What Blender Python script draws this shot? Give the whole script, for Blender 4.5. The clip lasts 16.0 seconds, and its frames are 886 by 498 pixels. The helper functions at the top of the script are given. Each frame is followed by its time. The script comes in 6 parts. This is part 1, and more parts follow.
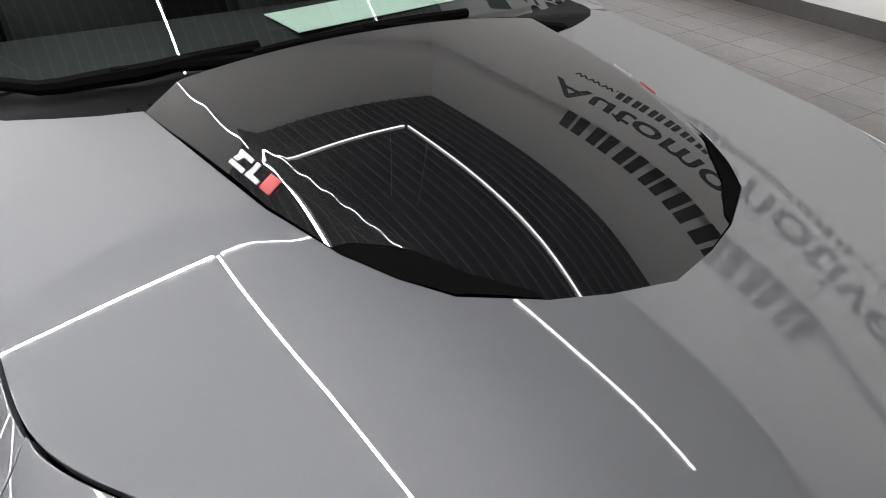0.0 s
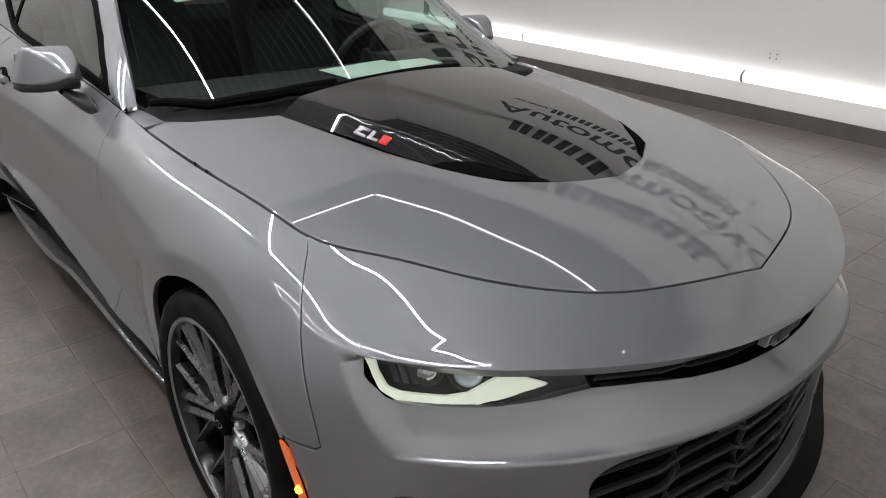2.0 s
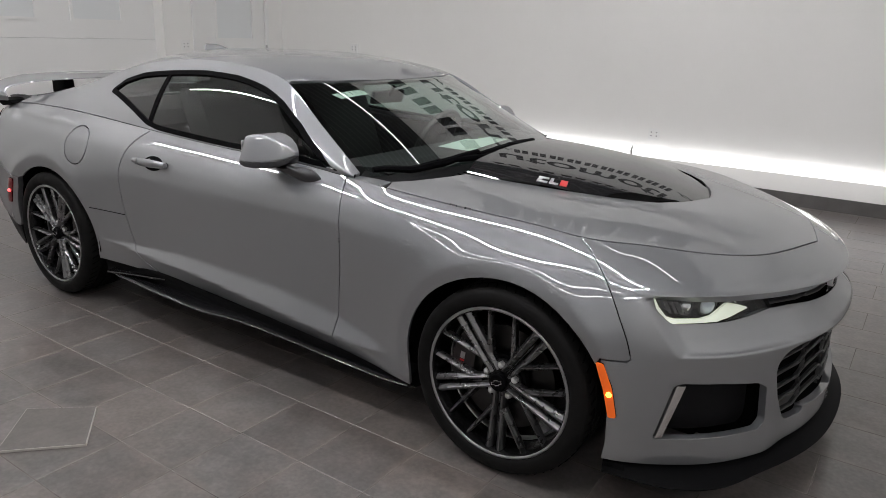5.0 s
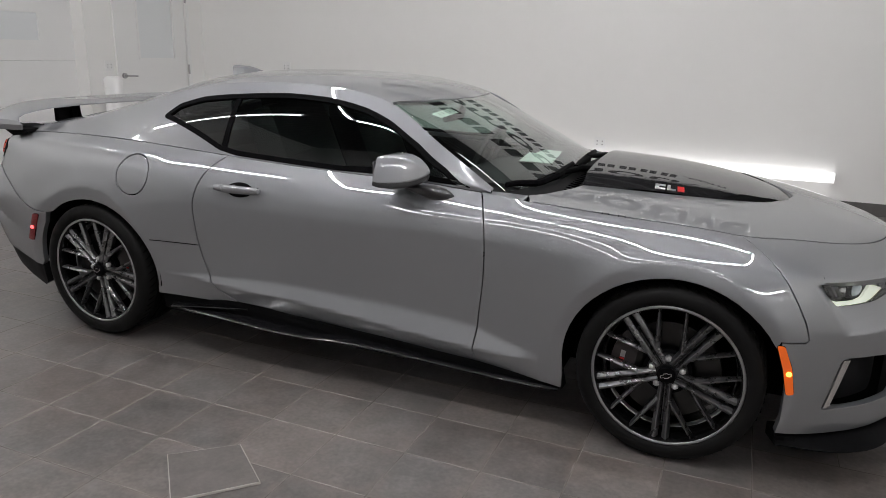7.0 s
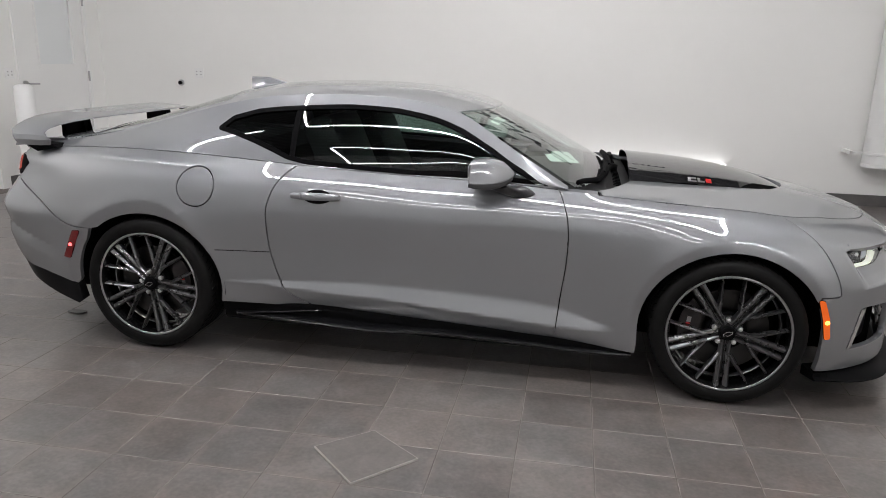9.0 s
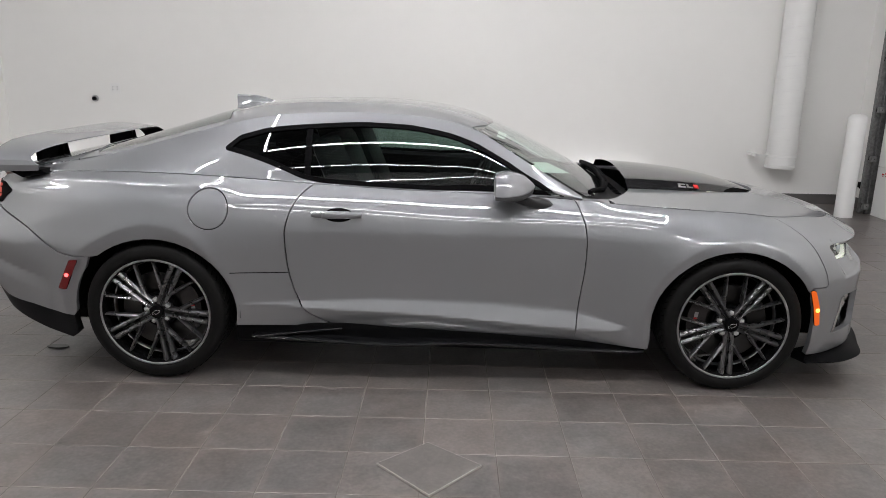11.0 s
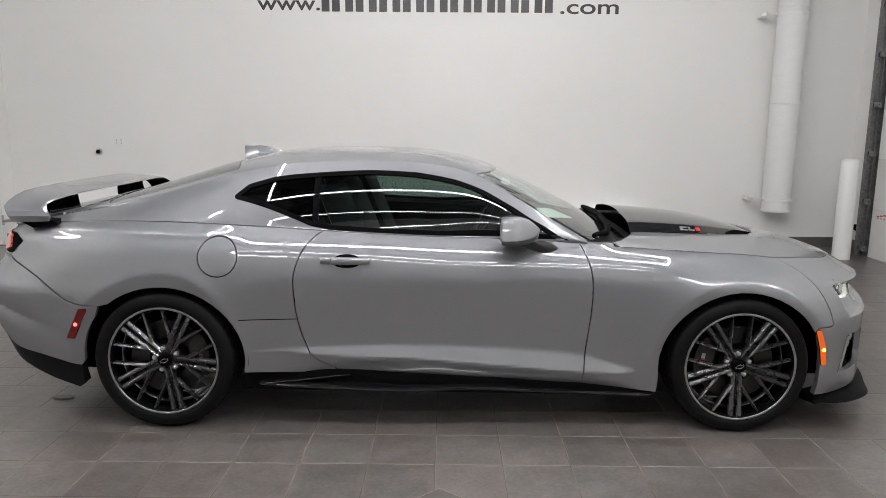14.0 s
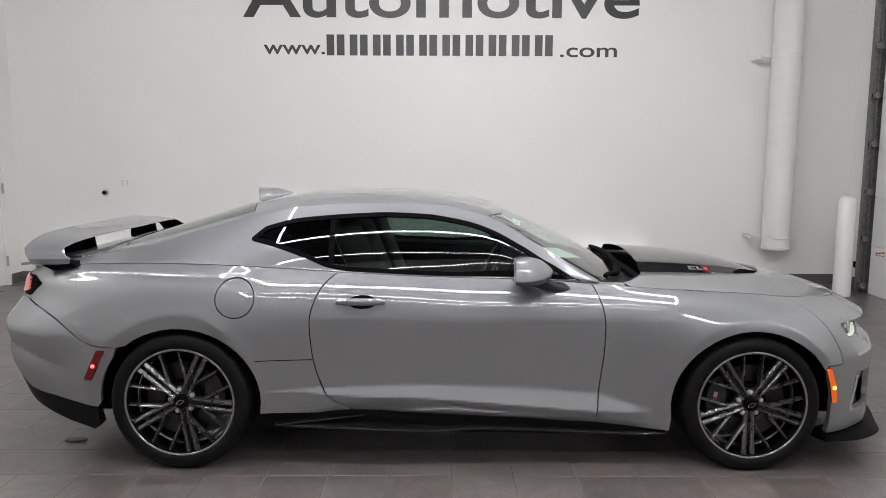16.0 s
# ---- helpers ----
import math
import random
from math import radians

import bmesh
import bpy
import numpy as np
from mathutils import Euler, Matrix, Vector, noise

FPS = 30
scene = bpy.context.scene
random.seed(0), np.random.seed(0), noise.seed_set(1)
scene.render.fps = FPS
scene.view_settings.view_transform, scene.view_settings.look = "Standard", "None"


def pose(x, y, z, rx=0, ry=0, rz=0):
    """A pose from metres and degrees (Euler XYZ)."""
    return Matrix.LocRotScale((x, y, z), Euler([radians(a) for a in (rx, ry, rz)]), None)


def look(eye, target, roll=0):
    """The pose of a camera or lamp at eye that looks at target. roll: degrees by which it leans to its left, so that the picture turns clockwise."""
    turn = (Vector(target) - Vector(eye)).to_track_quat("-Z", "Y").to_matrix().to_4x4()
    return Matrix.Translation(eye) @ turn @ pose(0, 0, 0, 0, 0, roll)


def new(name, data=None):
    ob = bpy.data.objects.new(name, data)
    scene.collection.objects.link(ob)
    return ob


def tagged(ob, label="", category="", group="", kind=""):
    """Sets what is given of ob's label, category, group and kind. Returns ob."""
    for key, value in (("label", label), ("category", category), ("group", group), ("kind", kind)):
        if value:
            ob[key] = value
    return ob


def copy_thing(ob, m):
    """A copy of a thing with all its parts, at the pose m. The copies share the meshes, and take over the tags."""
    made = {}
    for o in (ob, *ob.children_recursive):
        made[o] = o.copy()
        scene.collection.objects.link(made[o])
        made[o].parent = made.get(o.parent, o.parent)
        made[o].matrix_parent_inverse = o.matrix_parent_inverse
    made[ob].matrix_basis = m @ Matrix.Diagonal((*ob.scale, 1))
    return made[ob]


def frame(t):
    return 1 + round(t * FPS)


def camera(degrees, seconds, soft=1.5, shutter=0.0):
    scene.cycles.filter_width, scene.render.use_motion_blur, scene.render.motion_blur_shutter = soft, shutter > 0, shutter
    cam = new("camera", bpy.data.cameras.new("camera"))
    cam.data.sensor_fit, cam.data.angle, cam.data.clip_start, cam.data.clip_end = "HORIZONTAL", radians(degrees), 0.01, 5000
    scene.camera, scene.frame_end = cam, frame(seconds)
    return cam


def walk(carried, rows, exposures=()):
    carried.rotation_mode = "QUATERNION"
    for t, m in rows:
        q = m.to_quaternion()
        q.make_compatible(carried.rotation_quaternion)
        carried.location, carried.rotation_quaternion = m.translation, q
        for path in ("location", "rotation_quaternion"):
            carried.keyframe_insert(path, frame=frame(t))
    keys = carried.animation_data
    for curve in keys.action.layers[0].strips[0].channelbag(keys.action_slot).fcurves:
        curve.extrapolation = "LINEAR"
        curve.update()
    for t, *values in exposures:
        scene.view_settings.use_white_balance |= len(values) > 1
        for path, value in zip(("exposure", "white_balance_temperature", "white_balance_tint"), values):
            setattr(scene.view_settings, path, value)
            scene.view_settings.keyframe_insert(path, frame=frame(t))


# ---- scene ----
cam = camera(63.7, 16.0, 0.6)
PATH = [
    (0, (2.266, -0.702, 1.443), (0.878, 0.226, 0.341), 1.4),
    (0.5, (2.357, -0.918, 1.445), (1.032, 0.144, 0.39), 2.4),
    (1, (2.503, -1.068, 1.445), (1.165, 0.054, 0.47), 1.7),
    (1.5, (2.662, -1.23, 1.436), (1.317, -0.075, 0.509), 1.8),
    (2, (2.774, -1.462, 1.447), (1.418, -0.251, 0.613), 2.0),
    (2.5, (2.803, -1.657, 1.448), (1.45, -0.377, 0.719), 2.1),
    (3, (2.745, -1.819, 1.429), (1.415, -0.498, 0.731), 2.1),
    (3.5, (2.652, -2.028, 1.444), (1.371, -0.645, 0.776), 2.1),
    (4, (2.633, -2.339, 1.468), (1.42, -0.876, 0.843), 2.4),
    (4.2, (2.616, -2.462, 1.479), (1.431, -0.974, 0.862), 2.4),
    (6.3, (1.944, -3.242, 1.431), (1.072, -1.523, 0.897), 1.3),
    (6.5, (1.833, -3.291, 1.44), (0.996, -1.555, 0.905), 1.4),
    (7, (1.576, -3.46, 1.457), (0.827, -1.684, 0.926), 1.3),
    (7.5, (1.345, -3.678, 1.477), (0.684, -1.866, 0.95), 1.3),
    (8, (1.097, -3.794, 1.456), (0.527, -1.951, 0.931), 1.4),
    (8.5, (0.874, -3.903, 1.462), (0.403, -2.03, 0.941), 1.3),
    (9, (0.667, -4.085, 1.493), (0.331, -2.182, 0.975), 1.4),
    (9.2, (0.587, -4.146, 1.512), (0.295, -2.235, 0.998), 1.4),
    (11.5, (-0.059, -4.261, 1.522), (-0.052, -2.315, 1.057), 0.8),
    (12, (-0.094, -4.301, 1.525), (-0.082, -2.341, 1.13), 0.6),
    (12.5, (-0.078, -4.28, 1.517), (-0.072, -2.315, 1.146), 0.5),
    (13, (-0.049, -4.272, 1.513), (-0.067, -2.305, 1.149), 0.5),
    (13.5, (-0.017, -4.271, 1.495), (-0.032, -2.303, 1.142), 0.4),
    (14, (-0.026, -4.269, 1.507), (-0.037, -2.301, 1.154), 0.4),
    (14.5, (-0.053, -4.275, 1.513), (-0.062, -2.306, 1.162), 0.4),
    (15, (-0.087, -4.29, 1.535), (-0.097, -2.318, 1.203), 0.4),
    (15.5, (-0.103, -4.315, 1.544), (-0.11, -2.334, 1.271), 0.4),
    (16, (-0.116, -4.323, 1.533), (-0.116, -2.338, 1.283), 0.2),
]
walk(cam, [(t, look(eye, target, roll)) for t, eye, target, roll in PATH],
     [(0, 0.20, 6560, 11), (1, 0.06, 6560, 11), (2, 0.04, 6560, 11), (2.5, 0.0, 6560, 11), (3, -0.26, 6560, 11), (3.5, -0.38, 6560, 11), (4.2, -0.02, 6560, 11), (6.3, 0.06, 6560, 11), (8, 0.18, 6560, 11), (9.2, 0.38, 6560, 11), (11.5, 0.40, 6560, 11), (16, 0.38, 6560, 11)])

# ---- room light: tubes under the ceiling and along the wall, walls bounce it ----
world = bpy.data.worlds.new("world")
scene.world = world
world.use_nodes = True
world.node_tree.nodes["Background"].inputs[0].default_value = (0.5, 0.5, 0.5, 1)
world.node_tree.nodes["Background"].inputs[1].default_value = 0.02

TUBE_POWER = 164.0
STRIP_POWER = 1.5


# ---- materials ----
def material(name, colour, rough=0.5, metal=0.0, coat=0.0, coat_rough=0.03, emit=0.0, emit_colour=None):
    m = bpy.data.materials.new(name)
    m.use_nodes = True
    b = m.node_tree.nodes["Principled BSDF"]
    b.inputs["Base Color"].default_value = (*colour, 1)
    b.inputs["Roughness"].default_value = rough
    b.inputs["Metallic"].default_value = metal
    b.inputs["Coat Weight"].default_value = coat
    b.inputs["Coat Roughness"].default_value = coat_rough
    if emit:
        b.inputs["Emission Color"].default_value = (*(emit_colour or colour), 1)
        b.inputs["Emission Strength"].default_value = emit
    return m


def node(m, kind, **values):
    n = m.node_tree.nodes.new(kind)
    for k, v in values.items():
        n.inputs[k.replace("_", " ")].default_value = v
    return n


def link(m, a, b):
    m.node_tree.links.new(a, b)


def vary(m, scale, low, high, detail=6.0, to="Base Color", stretch=(1, 1, 1), second=None):
    """Mix two colours (or two grey values) by noise in object space; second: (scale, weight) of a finer noise."""
    b = m.node_tree.nodes["Principled BSDF"]
    co = node(m, "ShaderNodeTexCoord")
    mp = node(m, "ShaderNodeMapping", Scale=stretch)
    link(m, co.outputs["Object"], mp.inputs[0])
    nz = node(m, "ShaderNodeTexNoise", Scale=scale, Detail=detail, Roughness=0.6)
    link(m, mp.outputs[0], nz.inputs["Vector"])
    fac = nz.outputs["Fac"]
    if second:
        n2 = node(m, "ShaderNodeTexNoise", Scale=second[0], Detail=4.0)
        link(m, mp.outputs[0], n2.inputs["Vector"])
        mx = node(m, "ShaderNodeMix")
        mx.inputs[0].default_value = second[1]
        link(m, fac, mx.inputs[2])
        link(m, n2.outputs["Fac"], mx.inputs[3])
        fac = mx.outputs[0]
    r = node(m, "ShaderNodeMapRange")
    r.inputs[1].default_value, r.inputs[2].default_value = 0.3, 0.7
    link(m, fac, r.inputs[0])
    if to == "Base Color":
        mix = node(m, "ShaderNodeMix")
        mix.data_type = "RGBA"
        mix.inputs[6].default_value, mix.inputs[7].default_value = (*low, 1), (*high, 1)
        link(m, r.outputs[0], mix.inputs[0])
        link(m, mix.outputs[2], b.inputs[to])
    else:
        r.inputs[3].default_value, r.inputs[4].default_value = low, high
        link(m, r.outputs[0], b.inputs[to])
    return m


def relief(m, scale, strength, distance=0.002, detail=4.0):
    b = m.node_tree.nodes["Principled BSDF"]
    co = node(m, "ShaderNodeTexCoord")
    nz = node(m, "ShaderNodeTexNoise", Scale=scale, Detail=detail)
    link(m, co.outputs["Object"], nz.inputs["Vector"])
    bp = node(m, "ShaderNodeBump", Strength=strength, Distance=distance)
    link(m, nz.outputs["Fac"], bp.inputs["Height"])
    link(m, bp.outputs[0], b.inputs["Normal"])
    return m


PAINT = material("steel grey metallic paint", (0.228, 0.235, 0.248), 0.5, 0.55, 1.0, 0.003)
vary(PAINT, 900.0, (0.215, 0.222, 0.236), (0.243, 0.250, 0.265), 2.0)
PAINT.node_tree.nodes["Principled BSDF"].inputs["Coat IOR"].default_value = 2.25
BLACK_GLOSS = material("gloss black", (0.008, 0.008, 0.009), 0.2, 0.0, 0.35, 0.02)
CARBON = material("dark carbon panel", (0.006, 0.006, 0.007), 0.4, 0.0, 1.0, 0.004)
CARBON.node_tree.nodes["Principled BSDF"].inputs["Specular IOR Level"].default_value = 0.05
CARBON.node_tree.nodes["Principled BSDF"].inputs["Coat IOR"].default_value = 2.0
SKIRT = material("black skirt plastic", (0.005, 0.005, 0.0055), 0.5)
PLASTIC = relief(material("black plastic", (0.012, 0.012, 0.013), 0.5), 700.0, 0.15, 0.0005)
BARS = material("dark grille plastic", (0.035, 0.035, 0.036), 0.35)
ARM = material("dark grey mirror foot", (0.022, 0.022, 0.024), 0.3, 0.0, 0.3, 0.1)
SATIN = material("satin black trim", (0.004, 0.004, 0.0045), 0.55)
RUBBER = relief(material("tyre rubber", (0.0065, 0.0063, 0.0062), 0.62), 260.0, 0.25, 0.001)
vary(RUBBER, 14.0, 0.5, 0.72, 4.0, "Roughness")
# One graphite alloy: the barrel is darkened as shade, the lip lightened as highlight.
RIM_SHADED = material("rim barrel alloy darkened as shade", (0.02, 0.02, 0.021), 0.25, 0.8, 0.3, 0.05)
HUB = material("dark hub alloy", (0.03, 0.03, 0.031), 0.3, 0.8)
RIM_HIGHLIGHT = material("rim alloy lightened as highlight", (0.34, 0.34, 0.345), 0.28, 0.85)
RIM = material("dark graphite alloy", (0.2, 0.2, 0.204), 0.33, 0.95)
vary(RIM, 30.0, 0.24, 0.34, 3.0, "Roughness")
STEEL = vary(material("brake disc steel", (0.05, 0.049, 0.048), 0.4, 1.0), 40.0, 0.28, 0.5, 3.0, "Roughness", (1, 8, 1))
CHROME = material("chrome", (0.75, 0.75, 0.76), 0.08, 1.0)
NUT = material("satin steel wheel nut", (0.62, 0.62, 0.62), 0.35, 0.7)
SILVER = material("brushed silver badge", (0.42, 0.42, 0.43), 0.3, 0.9)
RED = material("red badge enamel", (0.55, 0.02, 0.02), 0.3, 0.0, 0.6)
CALIPER = material("dark brake caliper", (0.03, 0.026, 0.026), 0.4)
DARK = material("black for underbody and shaded gaps", (0.006, 0.006, 0.006), 0.9)
LINING = relief(material("charcoal interior", (0.02, 0.02, 0.021), 0.7), 300.0, 0.3, 0.001)
LEATHER = relief(material("black leather", (0.018, 0.018, 0.019), 0.45), 220.0, 0.4, 0.001)
AMBER = material("amber lens", (0.75, 0.13, 0.01), 0.2, 0.0, 1.0, 0.03, 0.25, (1.0, 0.14, 0.005))
AMBER_BULB = material("lit amber bulb", (1, 0.4, 0.05), 0.3, emit=5.0, emit_colour=(1.0, 0.42, 0.04))
RED_LENS = material("red lens", (0.05, 0.002, 0.003), 0.2, 0.0, 0.6, 0.03, 0.035, (1.0, 0.02, 0.03))
RED_BULB = material("lit red bulb", (1, 0.1, 0.1), 0.3, emit=4.0, emit_colour=(1.0, 0.06, 0.06))
TAIL_LENS = material("smoked tail lens", (0.16, 0.03, 0.025), 0.2, 0.0, 1.0, 0.03, 0.3, (1.0, 0.22, 0.16))
LIGHT_BAR = material("lit running light", (0.9, 0.92, 0.8), 0.4, emit=0.42, emit_colour=(0.93, 1.0, 0.8))
PROJECTOR = material("bluish projector glass", (0.8, 0.86, 0.97), 0.2, 0.3, 1.0, 0.02)
LIGHT_STRIP = material("bright intake strip", (0.7, 0.7, 0.69), 0.12, 0.9)
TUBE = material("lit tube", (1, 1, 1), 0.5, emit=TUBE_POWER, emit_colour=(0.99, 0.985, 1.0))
STRIP = material("lit wall tube", (1, 1, 1), 0.5, emit=STRIP_POWER, emit_colour=(0.99, 0.985, 1.0))
WALL = material("white wall paint", (0.8, 0.795, 0.775), 0.55)
vary(WALL, 0.7, (0.785, 0.78, 0.76), (0.815, 0.81, 0.79), 5.0, second=(9.0, 0.25))
GREY_WALL = vary(material("grey wall paint", (0.4, 0.4, 0.4), 0.6), 3.0, (0.37, 0.37, 0.37), (0.43, 0.43, 0.43))
DUCT = relief(material("white painted duct steel", (0.74, 0.74, 0.73), 0.7), 30.0, 0.05)
WHITE = relief(material("white enamel", (0.78, 0.78, 0.77), 0.35), 30.0, 0.05)
CEIL = material("dark corrugated ceiling", (0.02, 0.02, 0.0215), 0.6)
BASE = vary(material("dark grey base tile", (0.1, 0.095, 0.092), 0.4), 6.0, (0.085, 0.08, 0.078), (0.12, 0.113, 0.11))
INK = material("black vinyl lettering", (0.015, 0.015, 0.016), 0.4)
PAPER = material("pale green paper sticker", (0.55, 0.66, 0.58), 0.7)
FROST = material("frosted door glass", (0.72, 0.74, 0.745), 0.3)
ALU = material("galvanised steel", (0.42, 0.42, 0.42), 0.4, 0.8)
TRACK = vary(material("dull galvanised track", (0.13, 0.13, 0.13), 0.45, 0.7), 30.0, (0.16, 0.16, 0.16), (0.3, 0.3, 0.3))
SOCKET = material("grey for shade in socket holes", (0.22, 0.22, 0.215), 0.6)
for m, level in ((RUBBER, 0.14), (PLASTIC, 0.09), (SATIN, 0.02), (BARS, 0.25), (SKIRT, 0.05), (DARK, 0.0), (LINING, 0.2), (CALIPER, 0.3)):
    m.node_tree.nodes["Principled BSDF"].inputs["Specular IOR Level"].default_value = level
RIB = material("light ceiling rib", (0.09, 0.09, 0.092), 0.5)
TUBE_SOFT = material("lit tube near the wall", (1, 1, 1), 0.5, emit=TUBE_POWER * .04, emit_colour=(0.985, 0.985, 1.0))
TUBE_SIDE = material("lit tube over the aisle", (1, 1, 1), 0.5, emit=TUBE_POWER * .2, emit_colour=(0.985, 0.985, 1.0))
GREEN = material("green tag", (0.12, 0.5, 0.05), 0.5)


def glass(name, tint, least=0.06, power=4.5):
    """Tinted pane: what lies behind is filtered, the surface mirrors more at a flat angle."""
    m = bpy.data.materials.new(name)
    m.use_nodes = True
    t = m.node_tree
    t.nodes.remove(t.nodes["Principled BSDF"])
    tr = node(m, "ShaderNodeBsdfTransparent", Color=(*tint, 1))
    gl = node(m, "ShaderNodeBsdfGlossy", Color=(1, 1, 1, 1), Roughness=0.0)
    lw = node(m, "ShaderNodeLayerWeight", Blend=0.5)
    pw = node(m, "ShaderNodeMath")
    pw.operation = "POWER"
    pw.inputs[1].default_value = power
    ma = node(m, "ShaderNodeMath")
    ma.operation = "MULTIPLY_ADD"
    ma.inputs[1].default_value, ma.inputs[2].default_value = 1 - least, least
    mx = node(m, "ShaderNodeMixShader")
    link(m, lw.outputs["Facing"], pw.inputs[0])
    link(m, pw.outputs[0], ma.inputs[0])
    link(m, ma.outputs[0], mx.inputs[0])
    link(m, tr.outputs[0], mx.inputs[1])
    link(m, gl.outputs[0], mx.inputs[2])
    link(m, mx.outputs[0], t.nodes["Material Output"].inputs[0])
    return m


GLASS = glass("windscreen glass", (0.78, 0.92, 0.86), 0.09, 3.2)
TINT = glass("tinted side glass", (0.32, 0.4, 0.37))
DEEP_TINT = glass("dark quarter glass", (0.10, 0.12, 0.115))
LENS = glass("clear lamp lens", (0.9, 0.92, 0.92))

# slate-look porcelain, differing from tile to tile
TILE = material("grey slate tile", (0.09, 0.08, 0.075), 0.34)


def slate(m, low, high, edge):
    b = m.node_tree.nodes["Principled BSDF"]
    inf = node(m, "ShaderNodeObjectInfo")
    geo = node(m, "ShaderNodeNewGeometry")
    add = node(m, "ShaderNodeMath")
    link(m, inf.outputs["Random"], add.inputs[0])
    link(m, geo.outputs["Random Per Island"], add.inputs[1])
    fr = node(m, "ShaderNodeMath")
    fr.operation = "FRACT"
    link(m, add.outputs[0], fr.inputs[0])
    pos = node(m, "ShaderNodeVectorMath")
    pos.operation = "MULTIPLY_ADD"
    off = node(m, "ShaderNodeCombineXYZ")
    for i in range(3):
        link(m, fr.outputs[0], off.inputs[i])
    pos.inputs[1].default_value = (23, 41, 17)
    link(m, off.outputs[0], pos.inputs[0])
    link(m, geo.outputs["Position"], pos.inputs[2])
    n1 = node(m, "ShaderNodeTexNoise", Scale=8.0, Detail=10.0, Roughness=0.62)
    n2 = node(m, "ShaderNodeTexNoise", Scale=60.0, Detail=5.0)
    link(m, pos.outputs[0], n1.inputs["Vector"])
    link(m, pos.outputs[0], n2.inputs["Vector"])
    mx = node(m, "ShaderNodeMix")
    mx.inputs[0].default_value = 0.4
    link(m, n1.outputs["Fac"], mx.inputs[2])
    link(m, n2.outputs["Fac"], mx.inputs[3])
    sh = node(m, "ShaderNodeMath")
    sh.operation = "MULTIPLY_ADD"
    sh.inputs[1].default_value, sh.inputs[2].default_value = 0.11, -0.055
    link(m, fr.outputs[0], sh.inputs[0])
    tot = node(m, "ShaderNodeMath")
    link(m, mx.outputs[0], tot.inputs[0])
    link(m, sh.outputs[0], tot.inputs[1])
    ramp = node(m, "ShaderNodeValToRGB")
    ramp.color_ramp.elements[0].position, ramp.color_ramp.elements[0].color = 0.28, (*low, 1)
    ramp.color_ramp.elements[1].position, ramp.color_ramp.elements[1].color = 0.72, (*high, 1)
    mid = ramp.color_ramp.elements.new(0.5)
    mid.color = (*edge, 1)
    link(m, tot.outputs[0], ramp.inputs[0])
    # cool and rusty clouds over the tiles, and fine worn scratches
    n3 = node(m, "ShaderNodeTexNoise", Scale=2.3, Detail=6.0, Roughness=0.6)
    link(m, pos.outputs[0], n3.inputs["Vector"])
    cr = node(m, "ShaderNodeValToRGB")
    cr.color_ramp.elements[0].position, cr.color_ramp.elements[0].color = 0.36, (0.97, 1.0, 1.02, 1)
    cr.color_ramp.elements[1].position, cr.color_ramp.elements[1].color = 0.64, (1.05, 0.99, 0.965, 1)
    link(m, n3.outputs["Fac"], cr.inputs[0])
    cm = node(m, "ShaderNodeMix")
    cm.data_type, cm.blend_type = "RGBA", "MULTIPLY"
    cm.inputs[0].default_value = 1.0
    link(m, ramp.outputs[0], cm.inputs[6])
    link(m, cr.outputs[0], cm.inputs[7])
    stretch = node(m, "ShaderNodeMapping")
    stretch.inputs["Rotation"].default_value = (0, 0, 0.6)
    stretch.inputs["Scale"].default_value = (0.25, 6.0, 1)
    link(m, geo.outputs["Position"], stretch.inputs["Vector"])
    n4 = node(m, "ShaderNodeTexNoise", Scale=9.0, Detail=3.0)
    link(m, stretch.outputs[0], n4.inputs["Vector"])
    line = node(m, "ShaderNodeMapRange")
    for i, v in enumerate((0.66, 0.72, 0.0, 0.22)):
        line.inputs[i + 1].default_value = v
    link(m, n4.outputs["Fac"], line.inputs[0])
    worn = node(m, "ShaderNodeMix")
    worn.data_type = "RGBA"
    worn.inputs[7].default_value = (0.2, 0.19, 0.18, 1)
    link(m, line.outputs[0], worn.inputs[0])
    link(m, cm.outputs[2], worn.inputs[6])
    # dust that has settled along the joints, patchy
    split = node(m, "ShaderNodeSeparateXYZ")
    link(m, geo.outputs["Position"], split.inputs[0])
    dist = []
    for axis, start in ((0, -1.88), (1, -1.01)):
        rel = node(m, "ShaderNodeMath")
        rel.operation = "SUBTRACT"
        rel.inputs[1].default_value = start
        link(m, split.outputs[axis], rel.inputs[0])
        near_joint = node(m, "ShaderNodeMath")
        near_joint.operation = "PINGPONG"
        near_joint.inputs[1].default_value = 0.3015 / 2
        link(m, rel.outputs[0], near_joint.inputs[0])
        dist.append(near_joint)
    least = node(m, "ShaderNodeMath")
    least.operation = "MINIMUM"
    link(m, dist[0].outputs[0], least.inputs[0])
    link(m, dist[1].outputs[0], least.inputs[1])
    band = node(m, "ShaderNodeMapRange")
    for i, v in enumerate((0.002, 0.034, 1.0, 0.0)):
        band.inputs[i + 1].default_value = v
    link(m, least.outputs[0], band.inputs[0])
    n5 = node(m, "ShaderNodeTexNoise", Scale=3.4, Detail=7.0, Roughness=0.65)
    link(m, geo.outputs["Position"], n5.inputs["Vector"])
    patch = node(m, "ShaderNodeMapRange")
    for i, v in enumerate((0.42, 0.66, 0.0, 0.6)):
        patch.inputs[i + 1].default_value = v
    link(m, n5.outputs["Fac"], patch.inputs[0])
    dust = node(m, "ShaderNodeMath")
    dust.operation = "MULTIPLY"
    link(m, band.outputs[0], dust.inputs[0])
    link(m, patch.outputs[0], dust.inputs[1])
    dusty = node(m, "ShaderNodeMix")
